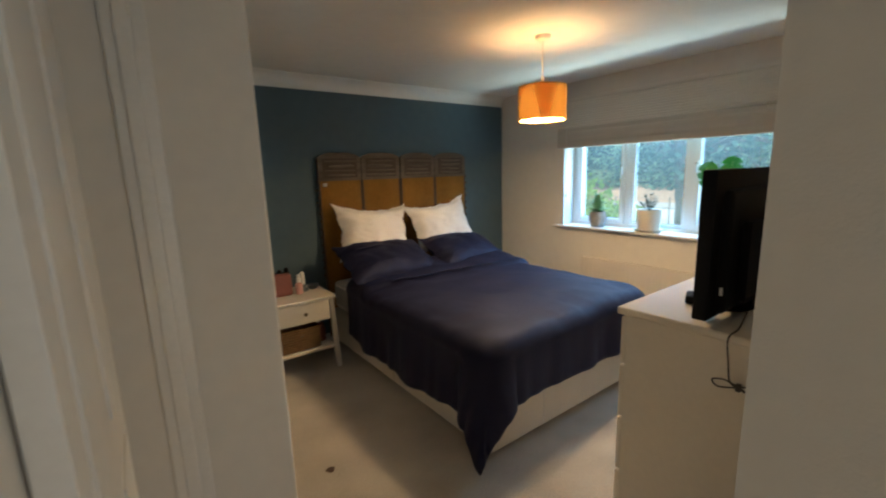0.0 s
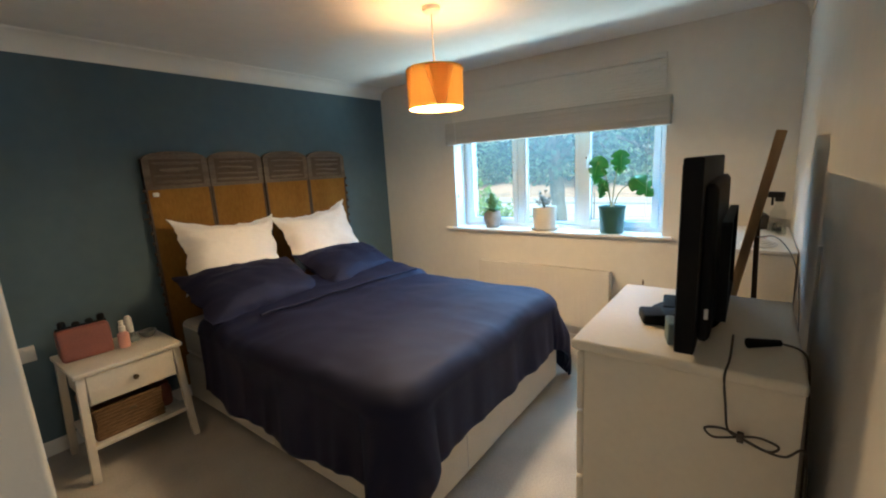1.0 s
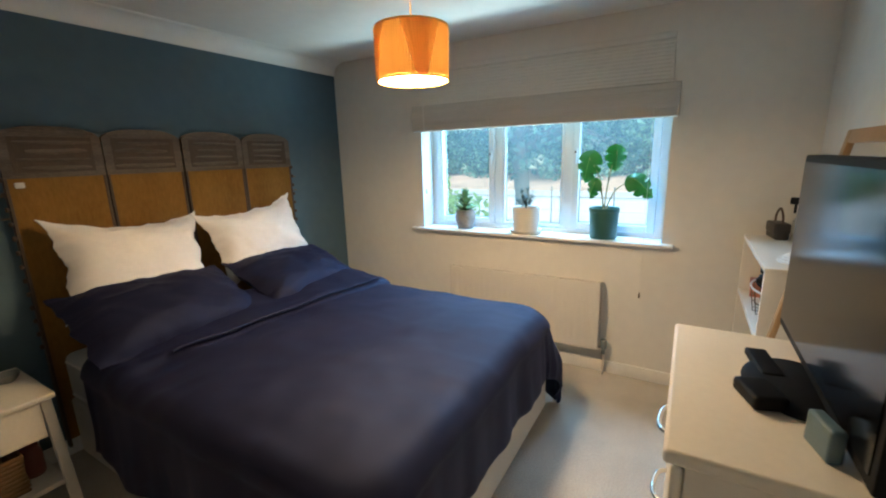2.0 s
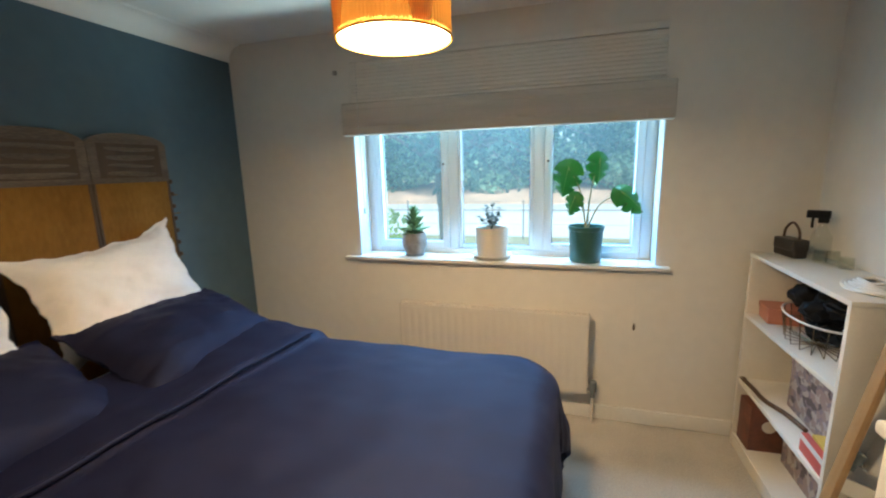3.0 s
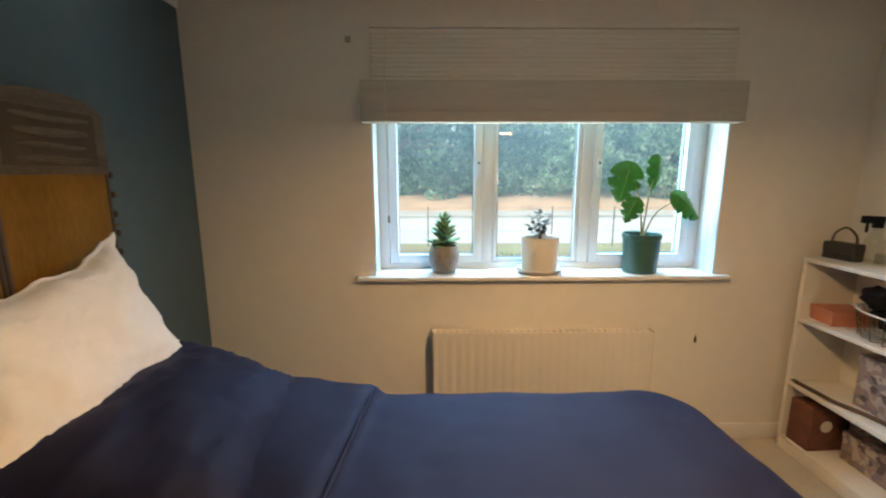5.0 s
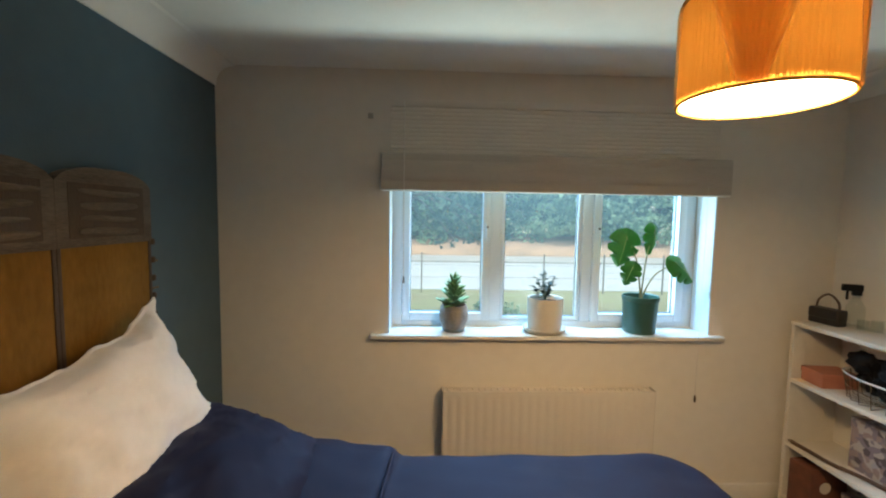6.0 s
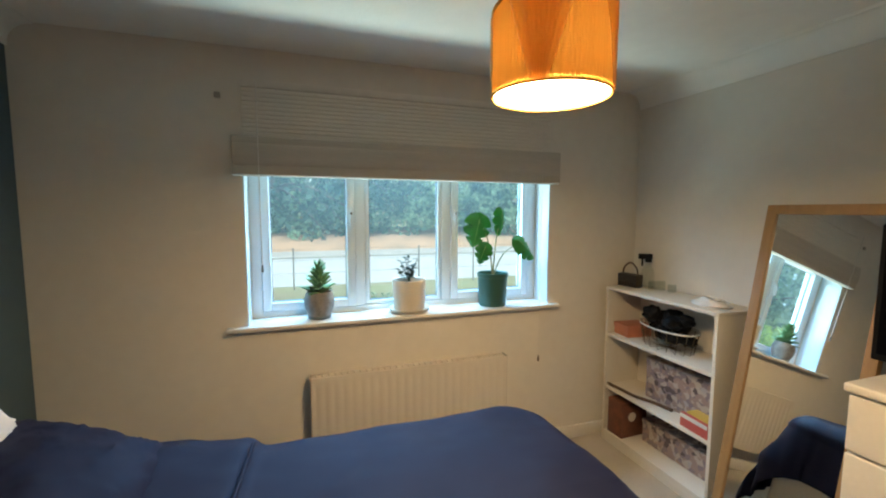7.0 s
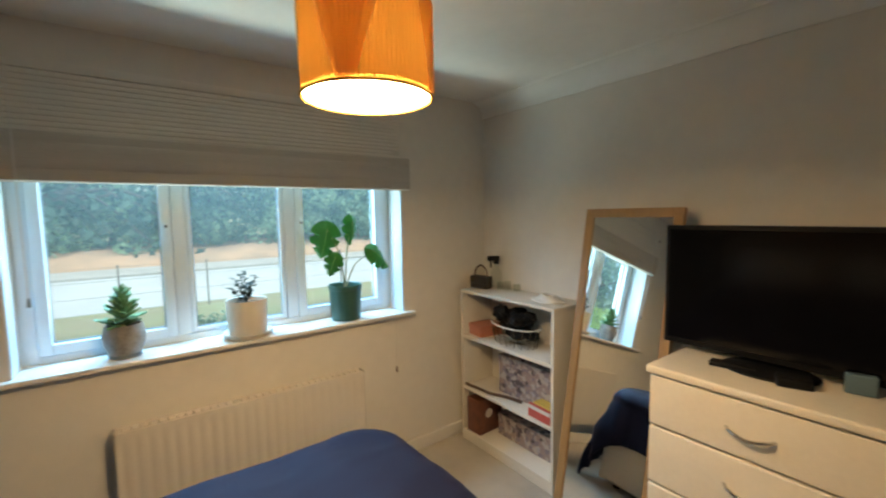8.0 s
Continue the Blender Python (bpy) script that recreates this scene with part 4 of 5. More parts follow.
part("cord", sweep(bm_new(), pts, 0.0016, 8), GREY_PLASTIC, aerial)

bm = box(bm_new(), -0.007, 0.0, 0.0, 0.007, 0.010, 0.50, 0.003)
solid("cable_trunking", bm, WHITE_PLASTIC, "slim white cable trunking fixed upright on the wall", "trunking", (1.56, YS, 0.66))

# ---- leaning mirror ----
LEAN_M = math.degrees(math.atan2(0.262, 1.508))
MW, ML = 0.470, 1.53
mirror = new("standing_mirror")
mirror.matrix_world = pose(1.678, 0.124, 0.006, LEAN_M, 0, -1.0)
tagged(mirror, "tall leaning floor mirror in a light oak frame", "mirror")
fw = 0.042
for q in ((0, 0, fw, ML), (MW - fw, 0, MW, ML), (fw, 0, MW - fw, fw), (fw, ML - fw, MW - fw, ML)):
    part("frame_rail", box(bm_new(), q[0], -0.030, q[1], q[2], 0.0, q[3], 0.004), PINE, mirror)
part("mirror_glass", box(bm_new(), fw - 0.004, -0.014, fw - 0.004, MW - fw + 0.004, -0.010, ML - fw + 0.004), MIRROR, mirror, "clear mirror glass")
part("backboard", box(bm_new(), fw - 0.004, -0.024, fw - 0.004, MW - fw + 0.004, -0.0145, ML - fw + 0.004), DARKWOOD, mirror, "dark backing board")
bm = box(bm_new(), -0.022, -0.009, 0.0, 0.022, 0.009, 1.19, 0.003)
for v in bm.verts:
    v.co = Vector((1.90 + v.co.x, -0.142 + v.co.y + 0.030 * v.co.z / 1.19, v.co.z))
bm.transform(mirror.matrix_world.inverted())
part("rear_leg", bm, DARKWOOD, mirror, "dark wooden prop leg hinged to the back")

# ---- shelf unit ----
SX0, SX1, SY0, SY1 = 2.228, 2.982, -0.262, 0.006
unit = thing("shelf_unit", (SX0, SY0, 0.0), "white open shelf unit in the corner beside the window", "shelf unit")
sw, sdp = SX1 - SX0, SY1 - SY0
for x in (0.0, sw - 0.018):
    part("side_panel", box(bm_new(), x, 0, 0, x + 0.018, sdp - 0.003, 0.992, 0.002), SHELF_WHITE, unit)
part("top_board", box(bm_new(), -0.004, 0, 0.992, sw + 0.004, sdp, 1.010, 0.003), SHELF_WHITE, unit)
LEVELS = (0.072, 0.372, 0.712)
for z in LEVELS:
    part("shelf_board", box(bm_new(), 0.018, 0.006, z - 0.020, sw - 0.018, sdp - 0.004, z, 0.002), SHELF_WHITE, unit)
part("back_panel", box(bm_new(), 0.018, 0.0, 0.03, sw - 0.018, 0.005, 0.992), SHELF_WHITE, unit)
part("kick_board", box(bm_new(), 0.018, sdp - 0.02, 0.0, sw - 0.018, sdp - 0.008, 0.052, 0.001), SHELF_WHITE, unit)

hb = thing("handbag", (2.925, -0.125, 1.010), "small dark leather handbag with arched handle", "handbag", rz=8)
bm = box(bm_new(), -0.075, -0.03, 0.0, 0.075, 0.03, 0.078, 0.014, 3)
for v in bm.verts:
    v.co.x *= 1 - 0.10 * v.co.z / 0.078
part("body", bm, LEATHER, hb)
part("flap", box(bm_new(), -0.070, -0.034, 0.030, 0.070, 0.034, 0.082, 0.010, 3), LEATHER, hb)
part("handle", sweep(bm_new(), arc([(-0.055, 0, 0.07), (-0.045, 0, 0.12), (0.0, 0, 0.152), (0.045, 0, 0.12), (0.055, 0, 0.07)], 8), 0.0055, 8), TAN, hb, "brown leather handle")
spray = thing("spray_bottle", (2.865, -0.205, 1.010), "clear spray bottle with black trigger head", "spray bottle", rz=60)
part("bottle", lathe(bm_new(), [(0, 0), (0.034, 0), (0.036, 0.01), (0.036, 0.10), (0.014, 0.145), (0.013, 0.16), (0, 0.16)], 20), CLEAR_PLASTIC, spray)
bm = bm_new()
box(bm, -0.018, -0.013, 0.158, 0.018, 0.013, 0.180, 0.004)
box(bm, -0.022, -0.012, 0.178, 0.058, 0.012, 0.212, 0.006)
box(bm, 0.030, -0.006, 0.135, 0.040, 0.006, 0.182, 0.003)
part("trigger_head", bm, BLACK, spray, "black trigger head")
for x, y, hh in ((2.80, -0.18, 0.05), (2.755, -0.20, 0.058), (2.69, -0.215, 0.045)):
    solid("glass_jar", lathe(bm_new(), [(0, 0), (0.022, 0), (0.024, 0.005), (0.022, hh), (0.019, hh), (0.021, 0.008), (0, 0.008)], 18), CLEAR_PLASTIC, "small clear glass jar on the shelf top", "jar", (x, y, 1.010), "jars on the shelf top")
coil = thing("coiled_cable", (2.37, -0.125, 1.010), "coil of flat white cable on the shelf top", "cable")
for k in range(5):
    r = 0.085 - 0.011 * k
    pts = [(r * math.cos(a) * 1.15, r * math.sin(a) * 0.8, 0.007 + 0.006 * k + 0.003 * math.sin(3 * a + k)) for a in (2 * math.pi * j / 28 for j in range(29))]
    part("turn", sweep(bm_new(), pts, 0.0065, 7), WHITE_PLASTIC, coil)

z = LEVELS[2]
carton = thing("salmon_box", (2.885, -0.125, z), "salmon pink card box on the upper shelf", "box", rz=-6)
part("tray", box(bm_new(), -0.065, -0.085, 0.0, 0.065, 0.085, 0.060, 0.003), SALMON, carton)
part("lid", box(bm_new(), -0.068, -0.088, 0.045, 0.068, 0.088, 0.072, 0.003), SALMON, carton)
wire = thing("wire_basket", (2.612, -0.118, z), "white wire basket heaped with black straps", "basket", rz=-5)
bm = bm_new()


def oval(rx, ry, z, n=30):
    return [(rx * math.cos(a), ry * math.sin(a), z) for a in (2 * math.pi * j / n for j in range(n + 1))]


part("rim", sweep(bm_new(), oval(0.185, 0.110, 0.120), 0.0045, 8), WHITE_PLASTIC, wire, "white rim")
for j in range(18):
    a = 2 * math.pi * j / 18
    part("wire", sweep(bm_new(), [(0.185 * math.cos(a), 0.110 * math.sin(a), 0.120), (0.160 * math.cos(a), 0.094 * math.sin(a), 0.004), (0, 0, 0.004)], 0.0018, 5), BRASS, wire)
part("wire", sweep(bm_new(), oval(0.172, 0.102, 0.062), 0.0018, 5), BRASS, wire)
rnd = random.Random(4)
for j in range(17):
    bm = bm_new()
    bmesh.ops.create_icosphere(bm, subdivisions=3, radius=1.0)
    ox, oy = -0.125 + 0.25 * (j + 0.5) / 17, rnd.uniform(-0.048, 0.052)
    oz = 0.060 + 0.125 * rnd.random()
    sx, sy, sz = rnd.uniform(0.036, 0.062), rnd.uniform(0.036, 0.055), rnd.uniform(0.032, 0.052)
    for v in bm.verts:
        f = 1 + 0.35 * noise.noise(v.co * 2.1 + Vector((j * 3.0, 0, 0)))
        v.co = Vector((ox + v.co.x * sx * f, oy + v.co.y * sy * f, max(0.006, oz + v.co.z * sz * f)))
    part("folded_strap", bm, BLACK, wire, "crumpled black strap")

z = LEVELS[1]
print_box = thing("floral_box", (2.50, -0.185, z), "floral printed storage box at the back of the shelf", "storage box")
part("tray", box(bm_new(), -0.245, -0.075, 0.0, 0.245, 0.075, 0.215, 0.003), FLORAL, print_box)
part("lid", box(bm_new(), -0.248, -0.078, 0.195, 0.248, 0.078, 0.245, 0.003), FLORAL, print_box)
strap = thing("leather_strap", (2.80, -0.03, z), "brown leather strap lying along the shelf", "strap")
pts = arc([(0.14, 0.02, 0.008), (0.05, 0.012, 0.009), (-0.06, 0.005, 0.010), (-0.16, -0.035, 0.010), (-0.27, -0.055, 0.010)], 8)
part("band", sweep(bm_new(), pts, 0.010, 8), TAN, strap)
part("buckle", sweep(bm_new(), oval(0.016, 0.012, 0.012, 12), 0.003, 6), BRASS, strap).location = (0.14, 0.02, 0.0)
solid("yellow_box", box(bm_new(), -0.075, -0.035, 0.0, 0.075, 0.035, 0.075, 0.003), YELLOW, "yellow card box on the middle shelf", "box", (2.325, -0.070, z), rz=-4)
red = thing("red_box", (2.335, -0.010 - 0.012, z), "red and white card box at the shelf's front", "box", rz=-3)
part("carton", box(bm_new(), -0.080, -0.010, 0.0, 0.080, 0.014, 0.070, 0.002), RED, red)
part("pale_band", box(bm_new(), -0.0805, 0.0140, 0.048, 0.0805, 0.0155, 0.068), WHITE_PLASTIC, red)

z = LEVELS[0]
brown = thing("brown_box", (2.885, -0.11, z), "dark red-brown printed box on the lowest shelf", "box", rz=2)
part("carton", box(bm_new(), -0.06, -0.10, 0.0, 0.06, 0.10, 0.225, 0.003), BROWNBOX, brown)
part("printed_spot", lathe(bm_new(), [(0, 0), (0.03, 0), (0.03, 0.001), (0, 0.001)], 16), CREAM_POT, brown).matrix_local = pose(-0.0605, 0.02, 0.13, 0, -90, 0)
print_low = thing("floral_box", (2.52, -0.195, z), "low floral printed storage box on the bottom shelf", "storage box")
part("tray", box(bm_new(), -0.255, -0.065, 0.0, 0.255, 0.065, 0.13, 0.003), FLORAL, print_low)
part("lid", box(bm_new(), -0.258, -0.068, 0.115, 0.258, 0.068, 0.145, 0.003), FLORAL, print_low)

# ---- plants on the window board ----
def monstera_leaf(size, droop, seed):
    """A heart-shaped leaf with slits towards the edge, curled along the midrib."""
    bm = bm_new()
    n, k = 26, 5
    rows = []
    for i in range(n + 1):
        t = i / n
        wdt = size * 0.52 * math.sin(math.pi * min(1, t ** 0.72)) ** 0.75 * (1 - 0.25 * t)
        cut = 1 - 0.42 * max(0.0, math.sin(t * math.pi * 7 + seed)) ** 3 * (1 if 0.2 < t < 0.8 else 0)
        row = []
        for j in range(-k, k + 1):
            f = j / k
            ww = wdt * (cut if abs(f) > 0.55 else 1)
            x = f * ww
            y = size * (t - 0.12 - 0.10 * (1 - t) ** 3 * (abs(f) ** 1.5) * 2)
            zz = -droop * size * t * t - 0.14 * size * abs(f) ** 1.6 + 0.012 * size * math.sin(9 * t + seed) * abs(f)
            row.append(bm.verts.new((x, y, zz)))
        rows.append(row)
    for a, b in zip(rows, rows[1:]):
        for j in range(2 * k):
            bm.faces.new((a[j], a[j + 1], b[j + 1], b[j]))
    bmesh.ops.solidify(bm, geom=bm.faces[:], thickness=0.0012)
    return bm


green = thing("monstera_plant", (3.112, 0.745, SILL), "young monstera plant in a dark green pot on the sill", "potted plant")
part("pot", lathe(bm_new(), [(0, 0), (0.078, 0), (0.082, 0.006), (0.090, 0.172), (0.094, 0.176), (0.095, 0.197), (0.092, 0.200), (0.086, 0.196), (0.081, 0.168), (0, 0.168)], 36), GREEN_POT, green, "dark green glazed pot")
part("soil", lathe(bm_new(), [(0.082, 0.169), (0.04, 0.174), (0, 0.176)], 24), SOIL, green)
# leaf: middle, way to its tip, way it faces, size
LEAVES = [((-0.030, 0.118, 0.450), (-0.10, 0.25, -1.0), (-1.0, 0.20, 0.2), 0.178),
          ((-0.010, -0.060, 0.500), (-0.10, -0.05, -1.0), (-1.0, -0.55, 0.15), 0.148),
          ((-0.030, 0.082, 0.315), (0.0, 0.40, -1.0), (-1.0, 0.45, 0.2), 0.118),
          ((-0.035, -0.220, 0.345), (-0.10, -0.80, -0.60), (-0.80, -0.15, 0.60), 0.165)]
for k, (mid, way, facing, size) in enumerate(LEAVES):
    d = Vector(way).normalized()
    nrm = Vector(facing)
    nrm = (nrm - nrm.dot(d) * d).normalized()
    side = d.cross(nrm)
    base = Vector(mid) - d * size * 0.36
    turn = Matrix((side, d, nrm)).transposed().to_4x4()
    bend = Vector((base.x * 0.5, base.y * 0.35, 0.10 + base.z * 0.55))
    pts = arc([(0.006 * (k - 2), 0.005 * (k % 2), 0.15), tuple(bend), tuple(base)], 8)
    part("stalk", sweep(bm_new(), pts, 0.0048, 7, 0.0028), STEM, green, "pale green leaf stalk")
    lf = part("leaf", monstera_leaf(size, 0.22, k * 1.7), LEAF, green)
    lf.matrix_local = Matrix.Translation(base) @ turn
    part("midrib", sweep(bm_new(), [(0, -0.01, 0.0015), (0, size * 0.4, 0.0015 - 0.05 * size), (0, size * 0.82, 0.002 - 0.19 * size)], 0.0018, 6, 0.0006), LEAF_PALE, lf)

cream = thing("small_shrub", (3.105, 1.268, SILL), "tiny leafy plant in a cream ceramic pot and saucer", "potted plant")
part("pot", lathe(bm_new(), [(0, 0.012), (0.078, 0.012), (0.087, 0.018), (0.092, 0.10), (0.094, 0.180), (0.092, 0.186), (0.087, 0.182), (0.084, 0.160), (0, 0.163)], 36), CREAM_POT, cream, "cream ceramic pot")
part("saucer", lathe(bm_new(), [(0, 0), (0.094, 0), (0.110, 0.012), (0.115, 0.026), (0.110, 0.026), (0.096, 0.012), (0, 0.011)], 36), CREAM_POT, cream)
part("soil", lathe(bm_new(), [(0.085, 0.161), (0, 0.168)], 24), SOIL, cream)
rnd = random.Random(11)
for k in range(7):
    a = k * 2.4
    reach = 0.030 + 0.006 * k
    e = Vector((reach * math.cos(a), reach * 1.15 * math.sin(a), 0.325 - 0.012 * k))
    part("twig", sweep(bm_new(), arc([(0, 0, 0.16), (e.x * 0.25, e.y * 0.25, 0.21), tuple(e)], 5), 0.0024, 6, 0.0010), DARK_TWIG, cream)
    for j in range(8):
        b = 137.5 * j + 40 * k + rnd.uniform(-20, 20)
        lf = part("leaf", monstera_leaf(0.027, 0.3, 3.0 * j), DARK_TWIG, cream)
        f = 0.38 + 0.088 * j
        lf.matrix_local = pose(e.x * f, e.y * f, 0.16 + (e.z - 0.16) * min(1.0, f), rnd.uniform(-5, 45), 0, b)

mott = thing("succulent_plant", (3.115, 1.757, SILL), "bushy green succulent in a mottled stone pot", "potted plant")
part("pot", lathe(bm_new(), [(0, 0), (0.050, 0), (0.056, 0.010), (0.074, 0.060), (0.078, 0.095), (0.070, 0.130), (0.066, 0.142), (0.061, 0.140), (0.064, 0.120), (0, 0.120)], 36), MOTTLED_POT, mott, "mottled stone pot")
part("foot_ring", lathe(bm_new(), [(0.049, 0.0), (0.058, 0.001), (0.060, 0.016), (0.052, 0.018)], 30), GREY_PLASTIC, mott, "dark glazed foot")
part("soil", lathe(bm_new(), [(0.062, 0.122), (0, 0.128)], 20), SOIL, mott)
part("stem", sweep(bm_new(), [(0, 0, 0.12), (0.004, 0.002, 0.2), (0.0, 0.004, 0.275)], 0.007, 8, 0.004), STEM, mott)


def fat_leaf(size):
    bm = bm_new()
    bmesh.ops.create_icosphere(bm, subdivisions=1, radius=1.0)
    for v in bm.verts:
        v.co = Vector((v.co.x * size * 0.20, size * (0.5 + 0.5 * v.co.y), v.co.z * size * 0.09 - 0.10 * size * (0.5 + 0.5 * v.co.y) ** 2))
    return bm


fat = mesh_of("leaf", fat_leaf(1.0), SUCCULENT)
for k in range(78):
    f = k / 77
    z = 0.128 + 0.150 * f
    r = 0.088 * (1 - 0.60 * f)
    lf = new("leaf", fat)
    lf.parent = mott
    a = 137.5 * k
    sz = r * rnd.uniform(0.8, 1.25)
    lf.matrix_local = pose(0, 0, z, 18 + 45 * f + rnd.uniform(-14, 14), 0, a) @ Matrix.Diagonal((sz * 0.95, sz * 1.15, sz, 1))

# ---- pendant lamp ----
pend = thing("pendant_lamp", (LAMP[0], LAMP[1], LAMP[2]), "ceiling lamp with a lit orange pleated drum shade", "ceiling lamp")
SR, SH = 0.139, 0.195
bm = bm_new()
NP = 180


def pleat_wall(u, v):
    a = 2 * math.pi * u
    r = SR + 0.0011 * math.cos(a * NP / 2)
    return Vector((r * math.cos(a), r * math.sin(a), SH * v))


grid(bm, pleat_wall, NP * 2, 4)
bmesh.ops.remove_doubles(bm, verts=bm.verts, dist=0.00005)
part("shade", bm, SHADE, pend, "orange pleated fabric drum shade")
# overlaid fan of gathered thread: triangles that overlap round the drum
for k in range(4):
    bm = bm_new()
    a0 = 2 * math.pi * k / 4 + radians(137)

    def fan(u, v, a0=a0):
        half = 0.14 + 0.40 * v
        a = a0 + (2 * u - 1) * half
        r = SR + 0.0035 + 0.0010 * math.cos(u * math.pi * 24)
        return Vector((r * math.cos(a), r * math.sin(a), 0.004 + (SH - 0.008) * v))

    grid(bm, fan, 48, 6)
    part("gathered_fan", bm, FAN, pend, "fan of gathered orange thread")
    bm = bm_new()

    def inner_fan(u, v, a0=a0):
        half = 0.11 + 0.20 * v
        a = a0 + (2 * u - 1) * half
        r = SR + 0.0060 + 0.0010 * math.cos(u * math.pi * 14)
        return Vector((r * math.cos(a), r * math.sin(a), 0.004 + (SH - 0.008) * v))

    grid(bm, inner_fan, 28, 6)
    part("gathered_fan", bm, FAN, pend, "fan of gathered orange thread")
for z in (0.0, SH):
    part("rim", sweep(bm_new(), [((SR + 0.001) * math.cos(a), (SR + 0.001) * math.sin(a), z) for a in (2 * math.pi * j / 64 for j in range(65))], 0.0035, 8), SHADE, pend)
part("diffuser", lathe(bm_new(), [(0, 0.006), (SR - 0.004, 0.006), (SR - 0.004, 0.009), (0, 0.009)], 48), DIFFUSER, pend, "lit white diffuser disc")
# unseen sheet, added to keep the diffuser's glow off the ceiling
part("upward_light_stop", lathe(bm_new(), [(0, 0.0094), (SR - 0.0015, 0.0094), (SR - 0.0015, 0.012), (0, 0.012)], 48), WHITE_PLASTIC, pend, "added white sheet that stops the diffuser lighting upwards")
for k in range(3):
    a = 2 * math.pi * k / 3
    part("spider_arm", sweep(bm_new(), [(0.02 * math.cos(a), 0.02 * math.sin(a), 0.17), (SR * math.cos(a), SR * math.sin(a), SH - 0.004)], 0.002, 6), WHITE_PLASTIC, pend)
part("lampholder", lathe(bm_new(), [(0, 0.165), (0.021, 0.165), (0.021, 0.20), (0.014, 0.225), (0, 0.23)], 18), WHITE_PLASTIC, pend)
part("flex", sweep(bm_new(), [(0, 0, 0.225), (0, 0, H - LAMP[2] - 0.02)], 0.0035, 8), WHITE_PLASTIC, pend, "white flex")
part("ceiling_rose", lathe(bm_new(), [(0, H - LAMP[2] - 0.032), (0.028, H - LAMP[2] - 0.032), (0.044, H - LAMP[2] - 0.022), (0.047, H - LAMP[2]), (0, H - LAMP[2])], 28), WHITE_PLASTIC, pend, "white ceiling rose")

# ---- outside ----
GZ = -0.65
solid("ground", box(bm_new(), -400, -400, GZ - 0.5, 800, 400, GZ), GRASS, "dry patchy lawn running out from the house", "", kind="structure")
solid("road", box(bm_new(), 13.2, -300, GZ - 0.1, 20.4, 300, GZ + 0.012), ROAD, "pale sunlit tarmac road", "", kind="structure")
solid("pavement", box(bm_new(), 20.5, -300, GZ - 0.1, 23.2, 300, GZ + 0.09, 0.02), PAVING, "pale footway with a raised kerb beyond the road", "", kind="structure")
bm = bm_new()


def bank(u, v):
    y = -70 + 140 * u
    x = 23.3 + 5 * v
    return Vector((x, y, GZ + 0.02 + 1.1 * v ** 0.7 + 0.25 * noise.noise((y * 0.4, v * 2, 3)) * v))


grid(bm, bank, 140, 8)
solid("earth_bank", bm, EARTH, "bare orange-brown earth bank beyond the road", "", kind="structure")


def leaf_cloud(name, material, blobs, per, size, seed, parent=None, label="", category="", kind=""):
    """Many small leaves scattered in and round blobs (x, y, z, rx, ry, rz)."""
    rg = np.random.default_rng(seed)
    verts, faces = [], []
    for bx, by, bz, rx, ry, rz in blobs:
        n = int(per * rx * ry * rz ** 0.5)
        d = rg.normal(size=(n, 3))
        d /= np.linalg.norm(d, axis=1)[:, None]
        rad = 0.55 + 0.5 * rg.random(n) ** 0.6
        c = d * rad[:, None] * (rx, ry, rz) + (bx, by, bz)
        a, b = rg.normal(size=(n, 3)), rg.normal(size=(n, 3))
        a /= np.linalg.norm(a, axis=1)[:, None]
        b -= a * (a * b).sum(1)[:, None]
        b /= np.linalg.norm(b, axis=1)[:, None]
        s = size * (0.6 + 0.8 * rg.random(n))[:, None]
        k = len(verts)
        quad = np.stack((c - a * s, c + b * s * 0.55, c + a * s, c - b * s * 0.55), 1).reshape(-1, 3)
        verts += [tuple(v) for v in quad]
        faces += [(k + 4 * i, k + 4 * i + 1, k + 4 * i + 2, k + 4 * i + 3) for i in range(n)]
    me = bpy.data.meshes.new(name)
    me.from_pydata(verts, [], faces)
    me.materials.append(material)
    ob = new(name, me)
    if parent:
        ob.parent = parent
    return tagged(ob, label, category, "", kind)


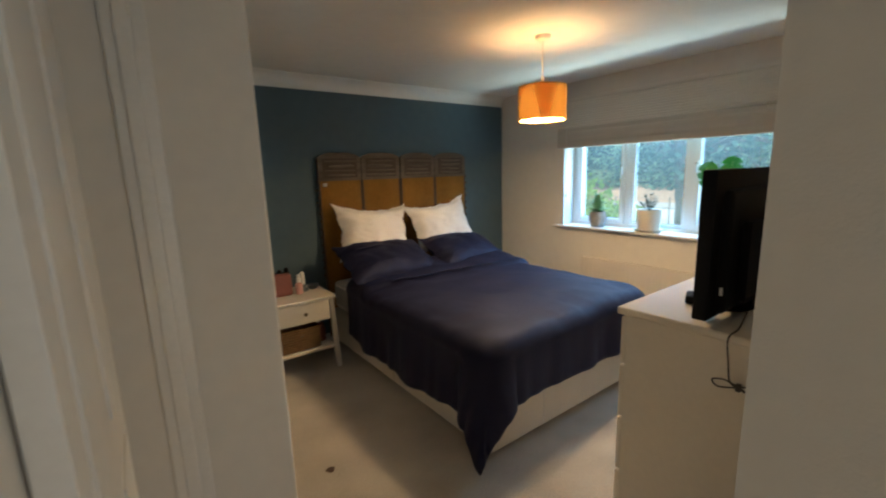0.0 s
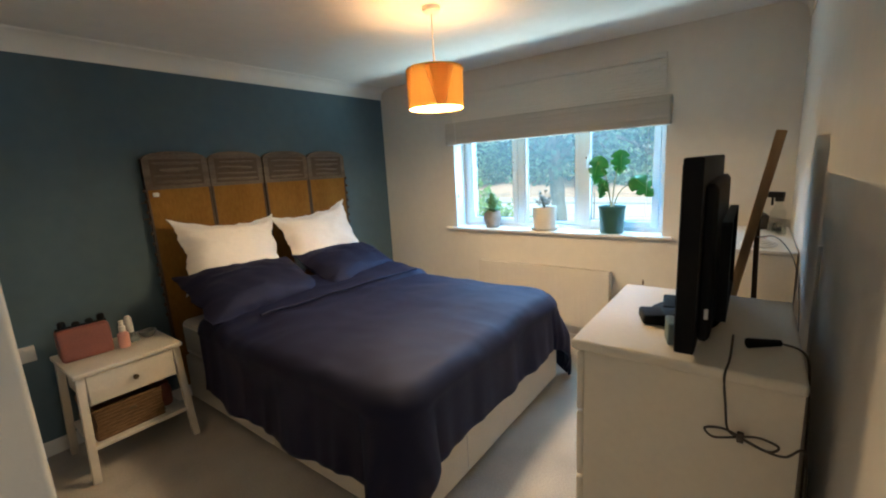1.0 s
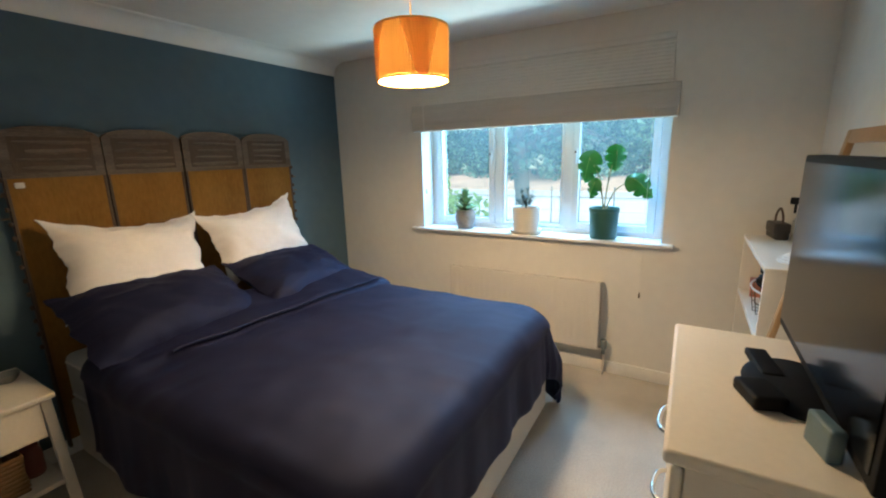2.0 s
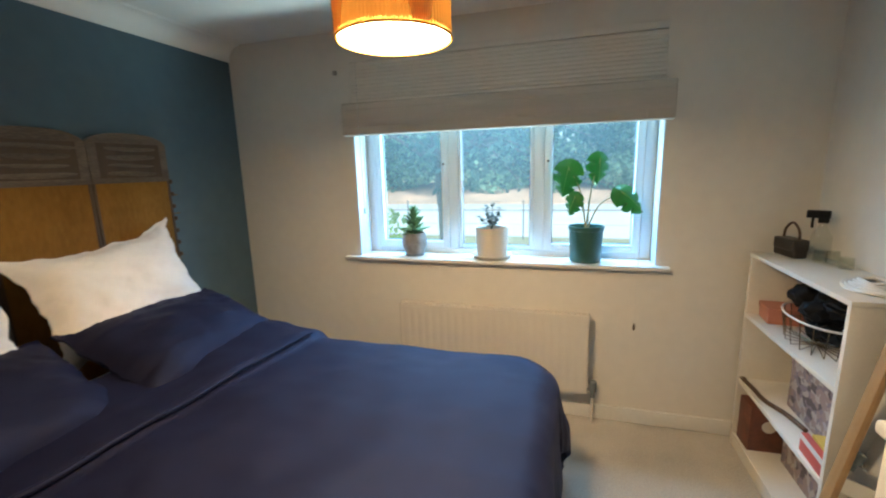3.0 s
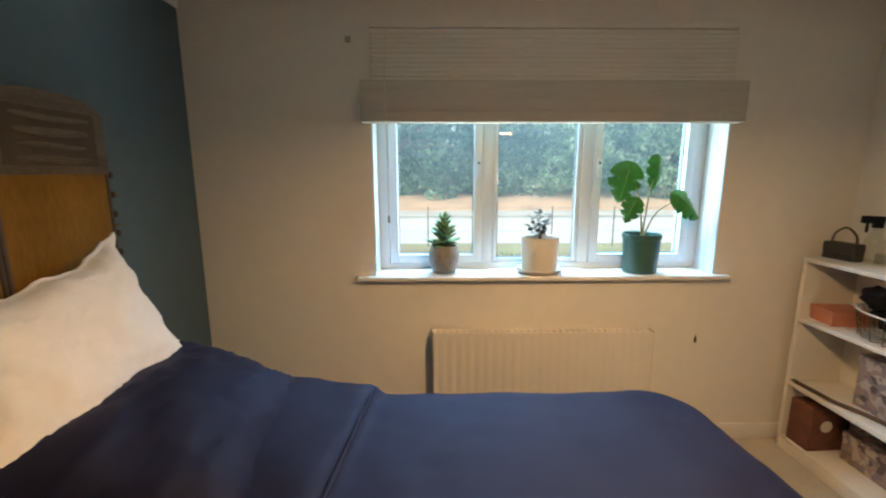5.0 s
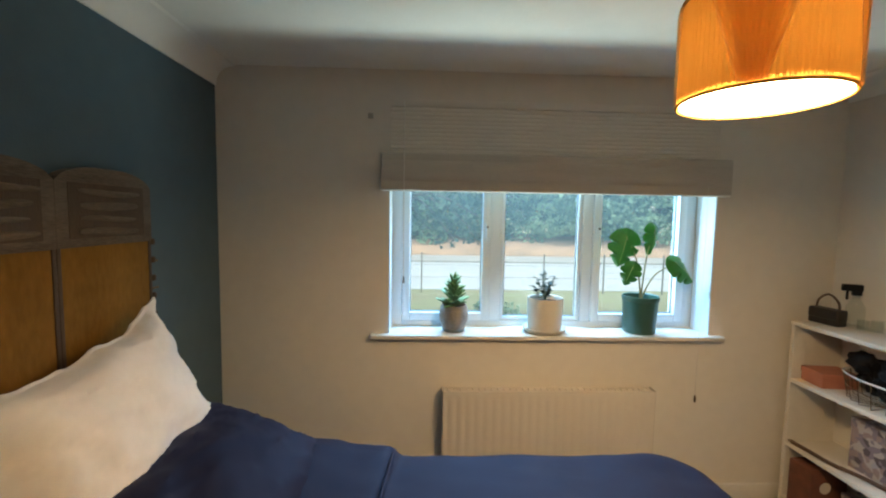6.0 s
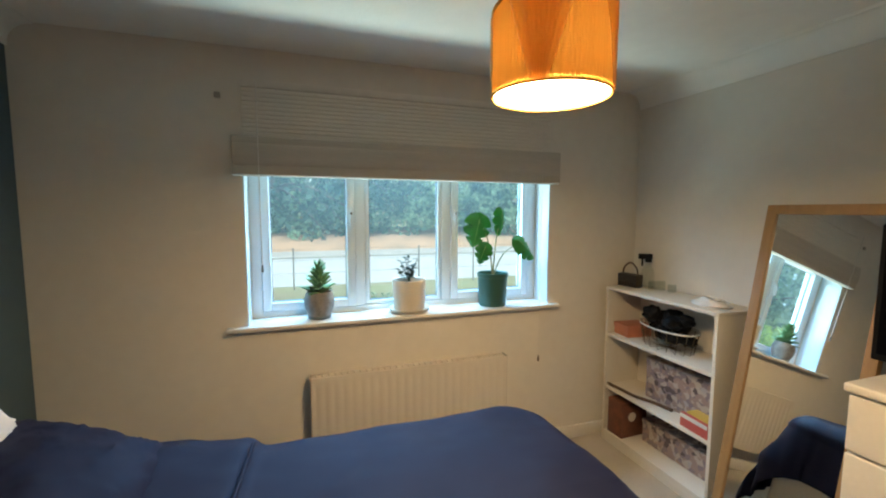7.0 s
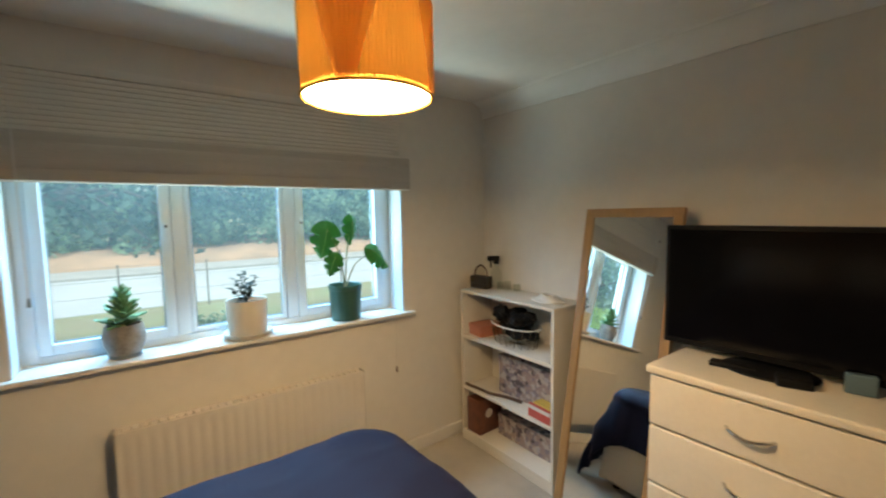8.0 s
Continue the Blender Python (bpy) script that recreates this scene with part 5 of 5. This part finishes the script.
def tree(place, height, spread, low, seed, lean=(0.0, 0.0), girth=0.17, per=260, leaf=0.055, boughs=(), leaves=TREE_LEAF):
    ob = thing("tree", place, "leafy broad-crowned tree standing outside on the verge", "tree", "trees outside")
    rg = random.Random(seed)
    trunk = [(lean[0] * z, lean[1] * z + 0.05 * math.sin(z * 1.3 + seed), z) for z in (0, 0.4 * low, low, low + 0.3 * (height - low), low + 0.7 * (height - low))]
    part("trunk", sweep(bm_new(), arc(trunk, 5), girth, 14, girth * 0.35), BARK, ob, "grey-brown bark trunk")
    blobs = []
    for k in range(16):
        a = rg.uniform(0, 6.28)
        r = spread * (0.25 + 0.75 * rg.random())
        z = low + (height - low) * (0.10 + 0.85 * rg.random())
        e = (lean[0] * z + r * math.cos(a), lean[1] * z + r * math.sin(a), z)
        b0 = (lean[0] * z * 0.8, lean[1] * z * 0.8, max(low * 0.7, z - 0.9 * r * 0.6))
        m = tuple((p + q) / 2 + (0.1 if i == 2 else 0) for i, (p, q) in enumerate(zip(b0, e)))
        part("limb", sweep(bm_new(), arc([b0, m, e], 4), girth * 0.28, 7, girth * 0.05), BARK, ob)
        q = spread * rg.uniform(0.28, 0.45)
        blobs.append((*e, q, q, q * 0.75))
    for bx, by, bz, q in boughs:
        b0 = (lean[0] * low, lean[1] * low, low)
        part("limb", sweep(bm_new(), arc([b0, ((b0[0] + bx) / 2, (b0[1] + by) / 2, max(low, bz) + 0.35), (bx, by, bz)], 5), girth * 0.22, 7, girth * 0.04), BARK, ob)
        blobs.append((bx, by, bz, q, q * 1.1, q * 0.7))
    leaf_cloud("crown", leaves, blobs, per, leaf, seed, ob)
    return ob


BOUGHS = [(0.5, 0.9, 2.15, 0.55), (0.8, 1.7, 2.3, 0.6), (0.3, -0.6, 2.4, 0.55), (0.9, -1.3, 2.15, 0.5), (0.7, -2.1, 2.5, 0.6), (1.2, 0.1, 2.5, 0.6), (0.6, 2.6, 2.4, 0.6), (1.0, -1.6, 1.85, 0.28), (0.0, -1.1, 1.86, 0.26), (0.1, -0.72, 1.98, 0.30), (0.0, -0.2, 2.15, 0.42), (0.0, -1.5, 2.15, 0.30), (0.1, 0.25, 2.3, 0.48), (0.0, 0.05, 1.85, 0.26), (0.1, -0.45, 2.45, 0.42), (0.0, 0.5, 2.05, 0.34)]
tree((6.95, 2.62, GZ), 6.5, 2.3, 2.1, 3, (0.0, 0.06), 0.17, 950, 0.05, BOUGHS, BACKLIT_LEAF)
tree((9.2, -3.4, GZ), 6.0, 2.0, 1.9, 15, (0.0, 0.03), 0.13, 420, 0.07)
for place, seed in (((11.4, 12.4, GZ), 61), ((14.0, 17.5, GZ), 62), ((10.2, 15.6, GZ), 63)):
    tree(place, 7.5, 2.7, 1.0, seed, (0, 0), 0.18, 300, 0.13)
rg = random.Random(21)
for k in range(13):
    y = -34 + k * 5.2 + rg.uniform(-0.8, 0.8)
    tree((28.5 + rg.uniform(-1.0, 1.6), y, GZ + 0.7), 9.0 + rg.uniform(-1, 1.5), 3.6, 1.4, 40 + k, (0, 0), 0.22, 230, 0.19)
blobs = []
for k in range(200):
    row = k // 50
    y = -46 + (k % 50) * 1.85 + rg.uniform(-0.7, 0.7)
    q = rg.uniform(0.9, 1.7)
    dip = 0.9 * noise.noise((y * 0.22, row * 2.0, 0.5))
    blobs.append((26.3 + rg.uniform(-0.7, 0.7) + 0.8 * row, y, GZ + (1.35, 2.3, 3.3, 4.6)[row] + dip + rg.uniform(-0.4, 0.7), q, q, q * 0.75))
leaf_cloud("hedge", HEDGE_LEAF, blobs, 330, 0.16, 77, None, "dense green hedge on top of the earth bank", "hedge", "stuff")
# low shrubs in the front garden
def shrub(place, q, seed, leaves, label):
    sh = thing("shrub", place, label, "shrub", "shrubs outside")
    bl = [(q * 0.7 * math.cos(a), q * 0.7 * math.sin(a), q * (0.8 + 0.3 * math.sin(a * 3)), q * 0.6, q * 0.6, q * 0.6) for a in (1.05 * j for j in range(6))]
    part("stems", sweep(bm_new(), [(0, 0, 0), (0.02, 0, q * 0.6), (0.06, 0.02, q)], 0.02, 7, 0.008), BARK, sh)
    leaf_cloud("foliage", leaves, bl, 2600 if q < 0.5 else 900, 0.04 + 0.03 * q, seed, sh)


for place, q, seed in (((5.4, -0.35, GZ), 0.34, 5), ((8.6, 0.6, GZ), 0.4, 6), ((9.0, 3.4, GZ), 0.35, 9)):
    shrub(place, q, seed, HEDGE_LEAF, "low green garden shrub on the lawn")
for place, q, seed in (((7.4, 4.75, GZ), 1.0, 16), ((7.9, 6.5, GZ), 1.4, 17), ((8.6, 8.6, GZ), 1.7, 12), ((9.2, 11.2, GZ), 1.8, 13), ((11.5, 14.5, GZ), 1.9, 14)):
    shrub(place, q, seed, LIME_LEAF, "bushy yellow-green shrub beside the front lawn")

# post and wire fence along the road
fence = thing("wire_fence", (12.7, 0.0, GZ), "thin post and wire fence along the verge", "fence")
for k in range(-6, 9):
    part("post", box(bm_new(), -0.018, k * 1.75 + 0.3 - 0.018, 0, 0.018, k * 1.75 + 0.3 + 0.018, 1.15, 0.004), POST, fence)
for z in (0.45, 0.8, 1.1):
    part("wire", sweep(bm_new(), [(0, -12, z), (0, 15, z)], 0.004, 5), POST, fence)
